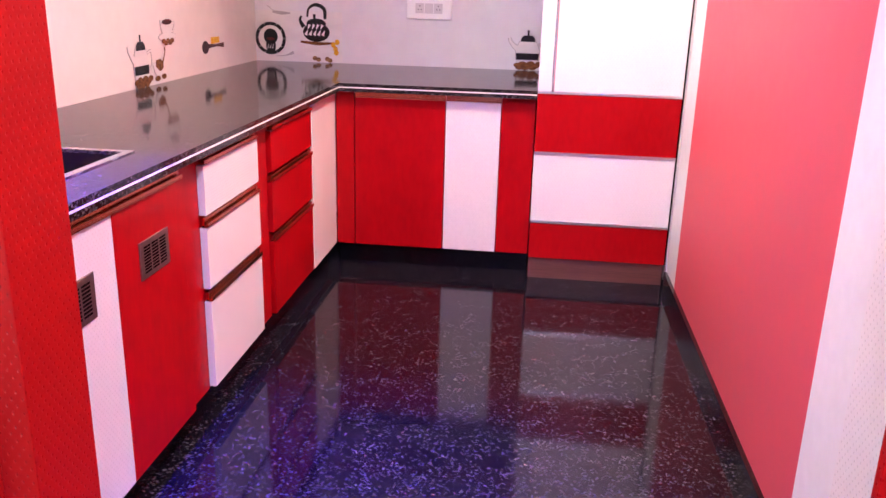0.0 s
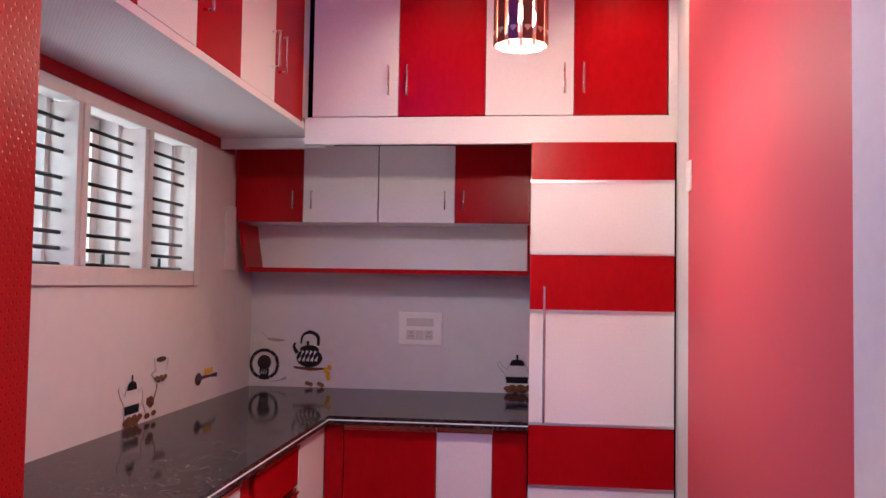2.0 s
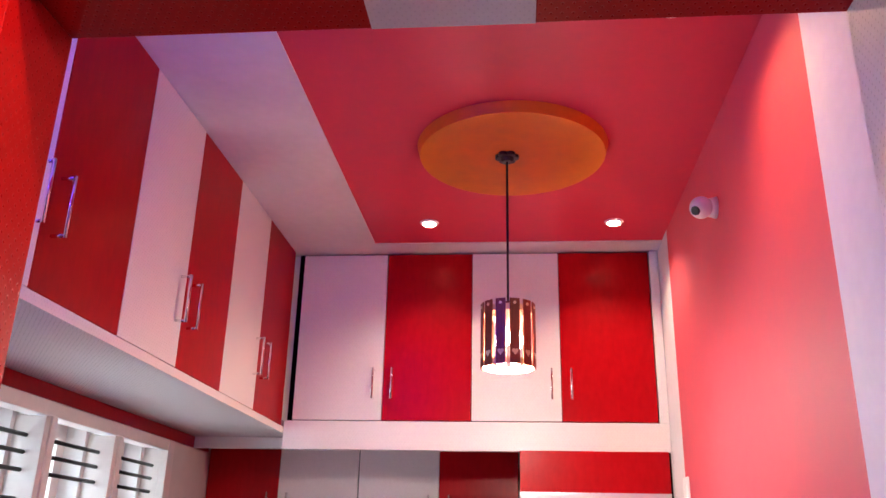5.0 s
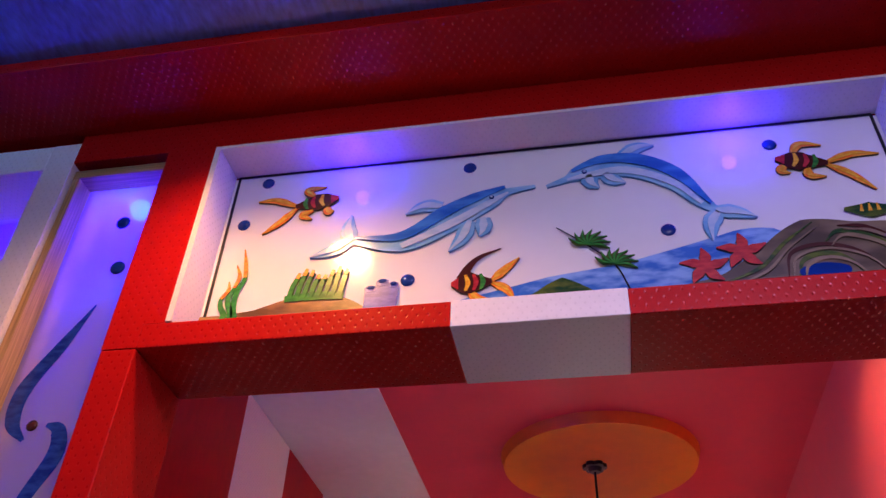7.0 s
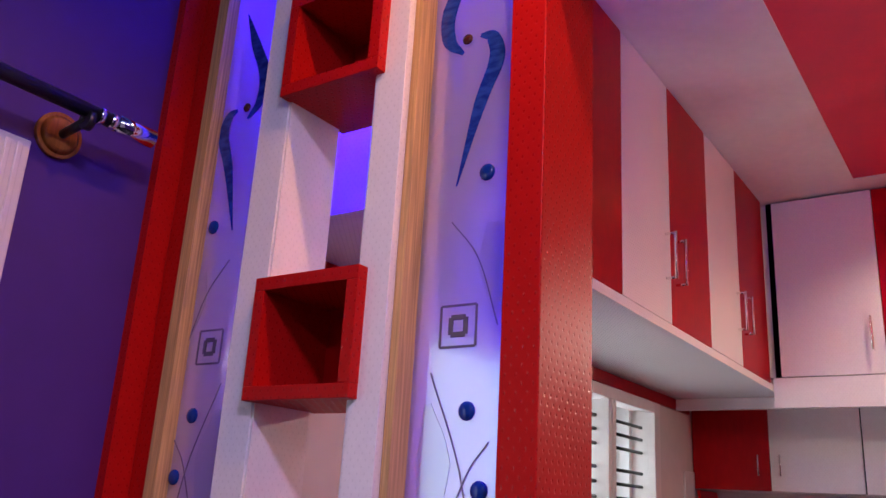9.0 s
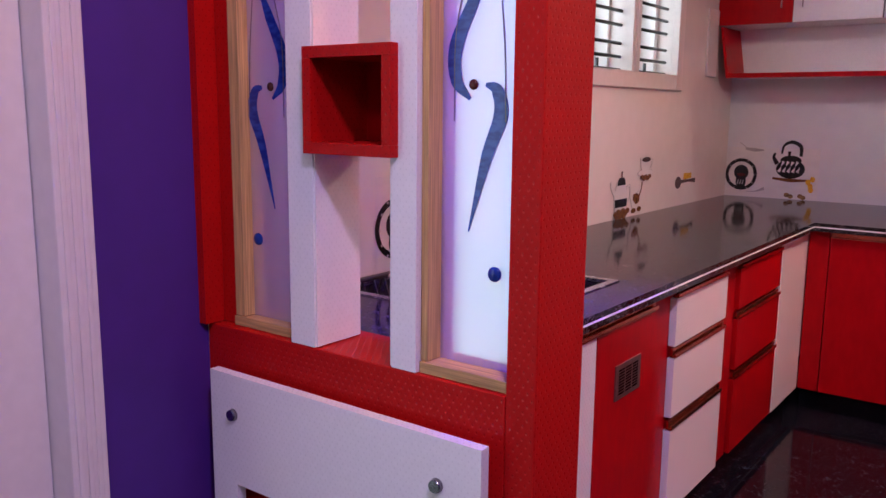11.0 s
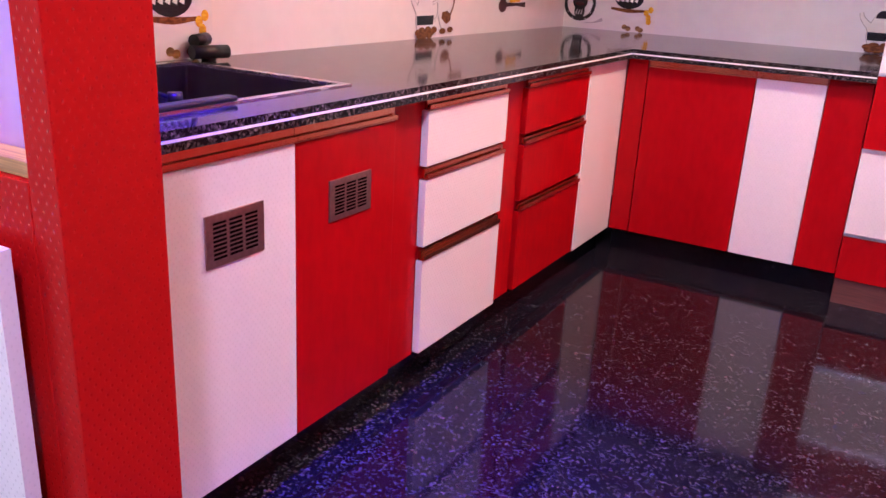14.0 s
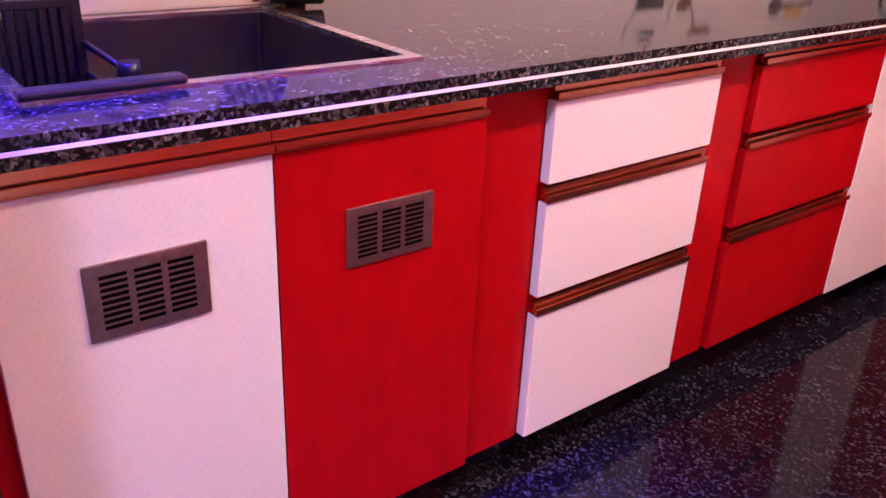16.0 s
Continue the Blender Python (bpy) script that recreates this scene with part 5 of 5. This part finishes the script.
def print_tile(place, u, v, s):
    """The printed picture of a plate and a kettle: u, v is the lower left corner, s the mirror sign."""
    t = thing("printed_tile", "glazed tile printed with a plate, a kettle and yellow fruit", "tile", place(u, v, 0), "printed wall tiles")
    f = lambda a, b: (u + s * a, v + b)
    at = lambda a, b, ra, rb: (*f(a, b), ra, rb)
    strokes("panel", P_CREAM, t, place, [((f(0, 0.14), f(0.49, 0.14)), (0.135, 0.135))], 0.0, "white tile ground")
    strokes("plate", P_BLACK, t, place, ring_items(*f(0.085, 0.125), 0.070, 0.088), 0.001, "black plate rim")
    strokes("plate_cup", P_BLACK, t, place, [at(0.085, 0.135, 0.040, 0.042), at(0.085, 0.085, 0.028, 0.045)], 0.001, "dark cup on the plate")
    strokes("plate_cup_rim", P_MAROON, t, place, [at(0.085, 0.122, 0.024, 0.009)], 0.0024)
    strokes("plate_cup_band", P_PALE, t, place, [((f(0.066 + 0.014 * i, 0.070), f(0.073 + 0.014 * i, 0.095)), (0.004, 0.001)) for i in range(3)], 0.0024, "pale triangle pattern")
    for k in range(12):
        strokes("plate_dot", P_PALE, t, place, [(u + s * (0.085 + 0.070 * math.cos(k * 0.5236)), v + 0.125 + 0.088 * math.sin(k * 0.5236), 0.0035, 0.004)], 0.0024)
    strokes("kettle", P_BLACK, t, place, [at(0.345, 0.165, 0.075, 0.052), at(0.345, 0.210, 0.055, 0.028), ((f(0.275, 0.19), f(0.255, 0.225), f(0.262, 0.25)), (0.012, 0.008, 0.005)), ((f(0.335, 0.23), f(0.335, 0.26)), (0.006, 0.008))], 0.001, "black printed kettle")
    strokes("kettle_handle", P_BLACK, t, place, [((f(0.295, 0.245), f(0.305, 0.29), f(0.345, 0.31), f(0.390, 0.288), f(0.395, 0.235)), (0.005, 0.006, 0.010, 0.010, 0.008))], 0.001)
    strokes("kettle_band", P_CREAM, t, place, [((f(0.285 + 0.024 * i, 0.148), f(0.297 + 0.024 * i, 0.175)), (0.009, 0.001)) for i in range(5)] + [((f(0.309 + 0.024 * i, 0.205), f(0.297 + 0.024 * i, 0.180)), (0.008, 0.001)) for i in range(4)], 0.002, "pale triangle pattern")
    strokes("board", P_BROWN, t, place, [((f(0.255, 0.112), f(0.35, 0.104), f(0.44, 0.108)), (0.006, 0.010, 0.005))], 0.0008, "brown board")
    for a, b in ((0.44, 0.10), (0.452, 0.078), (0.462, 0.115), (0.456, 0.058)):
        strokes("fruit", P_YELLOW, t, place, [at(a, b, 0.013, 0.015)], 0.0015, "yellow fruit")
    for a, b in ((0.335, 0.025), (0.355, 0.018), (0.405, 0.022), (0.42, 0.015)):
        strokes("fruit", P_TAN, t, place, [at(a, b, 0.014, 0.012)], 0.0015, "yellow fruit")
    strokes("spoon", P_PALE, t, place, [((f(0.10, 0.268), f(0.15, 0.262), f(0.20, 0.262)), (0.006, 0.010, 0.004)), ((f(0.07, 0.30), f(0.12, 0.262)), (0.0015, 0.0015))], 0.001, "pale grey spoon")
    strokes("spoon", P_PALE, t, place, [((f(0.12, 0.03), f(0.17, 0.035), f(0.215, 0.052)), (0.002, 0.003, 0.009))], 0.0034, "pale grey spoon")


print_tile(on_back, -1.639, 0.855, 1)
print_tile(on_left, 1.957, 0.855, 1)


def coffee_print(place, u, v, s=1):
    t = thing("printed_tile", "glazed tile printed with a coffee pot and two cups", "tile", place(u, v, 0), "printed wall tiles")
    f = lambda a, b: (u + s * a, v + b)
    at = lambda a, b, ra, rb: (*f(a, b), ra * 1.25, rb * 1.15)
    pot = [((f(0.07, 0.025), f(0.07, 0.06), f(0.07, 0.10), f(0.07, 0.15), f(0.07, 0.165)), (0.050, 0.062, 0.064, 0.042, 0.026))]
    handle = [((f(0.125, 0.13), f(0.165, 0.135), f(0.165, 0.08), f(0.125, 0.06)), (0.004, 0.004, 0.004, 0.004)), ((f(0.02, 0.10), f(-0.02, 0.14), f(-0.03, 0.165)), (0.014, 0.008, 0.006))]
    strokes("pot_outline", P_GREY, t, place, edged(pot + handle, 0.0025), 0.0, "grey outline")
    strokes("pot", P_CREAM, t, place, pot + handle, 0.0014, "white coffee pot")
    strokes("pot_dark", P_BLACK, t, place, [((f(0.07, 0.145), f(0.07, 0.165), f(0.07, 0.178)), (0.040, 0.036, 0.022)), ((f(0.07, 0.05), f(0.07, 0.085)), (0.058, 0.062)), ((f(0.07, 0.175), f(0.07, 0.205)), (0.004, 0.006))], 0.0030, "black coffee")
    beans = [(0.02, 0.012), (0.045, 0.020), (0.07, 0.010), (0.09, 0.022), (0.115, 0.010), (0.03, -0.0), (0.06, -0.002), (0.135, 0.020), (0.10, 0.0)]
    strokes("beans", P_BROWN, t, place, [at(a, b + 0.01, 0.018, 0.011) for a, b in beans], 0.0042, "brown coffee beans")
    cup = [((f(0.235, 0.030), f(0.225, 0.060), f(0.215, 0.095)), (0.024, 0.040, 0.044))]
    strokes("cup_outline", P_GREY, t, place, edged(cup, 0.003), 0.0, "grey outline")
    strokes("cup", P_CREAM, t, place, cup, 0.0014, "white cup")
    strokes("cup_coffee", P_BROWN, t, place, [((f(0.195, 0.085), f(0.235, 0.075), f(0.265, 0.075)), (0.012, 0.026, 0.012)), ((f(0.262, 0.085), f(0.285, 0.12), f(0.288, 0.145)), (0.005, 0.003, 0.006)), at(0.205, 0.022, 0.02, 0.010), at(0.265, 0.026, 0.018, 0.010)], 0.0026, "brown coffee and beans")
    top = [((f(0.325, 0.190), f(0.325, 0.215), f(0.325, 0.255)), (0.030, 0.052, 0.060)), at(0.325, 0.186, 0.066, 0.014), ((f(0.375, 0.24), f(0.405, 0.235), f(0.385, 0.205)), (0.004, 0.004, 0.004))]
    strokes("top_cup_outline", P_GREY, t, place, edged(top, 0.003), 0.0, "grey outline")
    strokes("top_cup", P_CREAM, t, place, top, 0.0014, "white coffee cup")
    strokes("top_coffee", P_MAROON, t, place, [at(0.325, 0.246, 0.038, 0.010)], 0.0030, "coffee in the cup")
    strokes("top_beans", P_BROWN, t, place, [at(0.285 + 0.02 * i, 0.168 - 0.008 * (i % 2), 0.016, 0.009) for i in range(5)], 0.0030, "brown coffee beans")


coffee_print(on_left, 3.49, 0.858)
t = thing("printed_tile", "glazed tile printed with a small cup and a spice scoop", "tile", (LW, 4.3, 0.95), "printed wall tiles")
strokes("scoop", P_MAROON, t, on_left, [(4.225, 0.972, 0.040, 0.030), (((4.25, 0.975), (4.36, 0.975), (4.46, 0.972)), (0.010, 0.006, 0.012))], 0.0, "dark scoop")
strokes("spice", P_YELLOW, t, on_left, [(((4.29, 1.0), (4.40, 1.0)), (0.016, 0.014))], 0.001, "yellow spice")
coffee_print(on_back, -0.20, 0.862)

# ---- sink things ----
tap = thing("sink_tap", "short black tap with a swivel spout at the sink corner", "tap", (-1.575, 2.36, CT))
bm = bmesh.new()
rod(bm, (-1.578, 2.37, CT), (-1.578, 2.37, CT + 0.03), 0.020, 0.017, seg=18)
part("base", bm, BLACK, tap, "", True)
bm = bmesh.new()
rod(bm, (-1.578, 2.31, CT + 0.026), (-1.560, 2.42, CT + 0.024), 0.018, seg=18)
part("spout", bm, BLACK, tap, "black spout", True)
bm = bmesh.new()
rod(bm, (-1.60, 2.34, CT + 0.052), (-1.615, 2.40, CT + 0.054), 0.017, seg=18)
part("lever", bm, BLACK, tap, "black knob", True)
rack = thing("dish_rack", "black plastic dish rack hung in the steel sink", "dish rack", (-1.3, 1.84, 0.70))
RT = CT + 0.0045
for x0, x1 in ((-1.083, -1.052), (-1.590, -1.570)):
    bm = bmesh.new()
    block(bm, x0, x1, 1.735, 1.935, RT, RT + 0.011, 0.004)
    part("hook_bar", bm, BLACK, rack, "black hanging bar")
for i in range(5):
    y = 1.748 + i * 0.043
    bm = bmesh.new()
    rod(bm, (-1.078, y, RT + 0.004), (-1.118, y, 0.752), 0.0036, seg=8)
    rod(bm, (-1.118, y, 0.752), (-1.535, y, 0.752), 0.0036, seg=8)
    rod(bm, (-1.535, y, 0.752), (-1.578, y, RT + 0.004), 0.0036, seg=8)
    part("wire", bm, BLACK, rack, "", True)
for x in (-1.302, -1.400):
    for i in range(8):
        box("slat", BLACK, (x, x + 0.005, 1.766 + i * 0.0145, 1.775 + i * 0.0145, 0.762, 0.925), rack)
    box("side_bar", BLACK, (x - 0.001, x + 0.006, 1.764, 1.880, 0.925, 0.938), rack, "", 0.002)
for y in (1.762, 1.877):
    box("side_panel", BLACK, (-1.395, -1.302, y, y + 0.004, 0.762, 0.937), rack)
for z in (0.80, 0.845):
    bm = bmesh.new()
    rod(bm, (-1.30, 1.878, z + 0.03), (-1.20, 1.906, z + 0.005), 0.0045, seg=8)
    part("rail", bm, BLACK, rack, "", True)
bm = bmesh.new()
rod(bm, (-1.20, 1.908, 0.752), (-1.20, 1.908, 0.858), 0.010, 0.011, seg=12)
rod(bm, (-1.20, 1.908, 0.838), (-1.20, 1.908, 0.864), 0.017, 0.015, seg=14)
part("post", bm, BLACK, rack, "black corner post with a knob", True)

# ---- hall door and curtain rod ----
door = thing("door_1", "cream painted double door, one leaf open, in a fluted frame", "door", (HW, 0.48, 0), kind="structure")
bm = bmesh.new()
for d in ((0.982, 1.055, 0, 2.135), (-0.47, -0.40, 0, 2.135), (-0.40, 0.982, 2.06, 2.135)):
    block(bm, HW - 0.12, HW + 0.014, *d, 0.003)
for k in range(3):
    block(bm, HW + 0.014, HW + 0.019, 0.993 + 0.019 * k, 1.003 + 0.019 * k, 0, 2.125, 0.002)
part("door_frame", bm, FRAME_PAINT, door, "fluted cream frame")
bm = bmesh.new()
block(bm, HW - 0.10, HW - 0.06, 0.42, 0.980, 0.01, 2.058)
for z0, z1 in ((0.2, 0.95), (1.1, 1.9)):
    block(bm, HW - 0.06, HW - 0.053, 0.54, 0.86, z0, z1, 0.003)
part("leaf", bm, FRAME_PAINT, door, "closed cream panelled leaf")
bm = bmesh.new()
block(bm, HW - 0.19, HW - 0.15, -1.31, -0.42, 0.01, 2.058)
for z0, z1 in ((0.2, 0.95), (1.1, 1.9)):
    block(bm, HW - 0.197, HW - 0.19, -1.19, -0.54, z0, z1, 0.003)
leaf = part("leaf", bm, FRAME_PAINT, door, "cream panelled leaf folded back outside")
bm = bmesh.new()
rod(bm, (HW - 0.19, -1.25, 1.0), (HW - 0.235, -1.25, 1.0), 0.009, seg=12)
rod(bm, (HW - 0.232, -1.25, 1.0), (HW - 0.232, -1.14, 1.0), 0.008, seg=12)
part("door_handle", bm, CHROME, leaf, "steel lever handle", True)
setting("threshold", SKIRT, (LW - 0.23, HW, -0.40, 0.982, -0.12, -0.001), label="black granite door sill", category="sill")
ring = thing("ceiling_disc", "dark purple round ceiling panel with a hidden cyan light", "ceiling disc", (-1.114, 0.581, HC))
bm = bmesh.new()
bmesh.ops.create_cone(bm, cap_ends=True, segments=64, radius1=0.335, radius2=0.340, depth=0.018, matrix=pose(-1.114, 0.581, HC - 0.031))
part("panel", bm, PURPLE, ring)
bm = bmesh.new()
bmesh.ops.create_cone(bm, cap_ends=True, segments=48, radius1=0.29, radius2=0.29, depth=0.020, matrix=pose(-1.114, 0.581, HC - 0.011))
part("light_strip", bm, glow("cyan_strip_glow", (0.15, 0.45, 1.0), 34.0), ring, "glowing cyan light strip")
rodt = thing("curtain_rod", "black curtain rod with steel end cap on a wooden bracket", "curtain rod", (HW, 0.7, 2.15))
bm = bmesh.new()
rod(bm, (-1.46, 0.10, 2.192), (-1.46, 1.150, 2.192), 0.0125, seg=16)
part("pole", bm, BLACK, rodt, "black pole", True)
bm = bmesh.new()
rod(bm, (-1.46, 1.150, 2.192), (-1.46, 1.222, 2.192), 0.0165, seg=18)
rod(bm, (-1.46, 1.135, 2.192), (-1.46, 1.151, 2.192), 0.0145, seg=18)
rod(bm, (-1.46, 1.115, 2.192), (-1.46, 1.123, 2.192), 0.0155, seg=18)
part("end_cap", bm, CHROME, rodt, "ribbed steel end cap", True)
bm = bmesh.new()
rod(bm, (HW, 1.10, 2.165), (HW + 0.010, 1.10, 2.165), 0.040, seg=28)
rod(bm, (HW + 0.010, 1.10, 2.165), (HW + 0.018, 1.10, 2.165), 0.034, 0.026, seg=28)
wb = part("bracket", bm, WOOD, rodt, "round varnished wooden bracket", True)
bm = bmesh.new()
rod(bm, (HW + 0.015, 1.10, 2.165), (-1.46, 1.10, 2.175), 0.008, seg=10)
rod(bm, (-1.46, 1.094, 2.176), (-1.46, 1.106, 2.176), 0.017, seg=14)
part("arm", bm, BLACK, wb, "black arm", True)
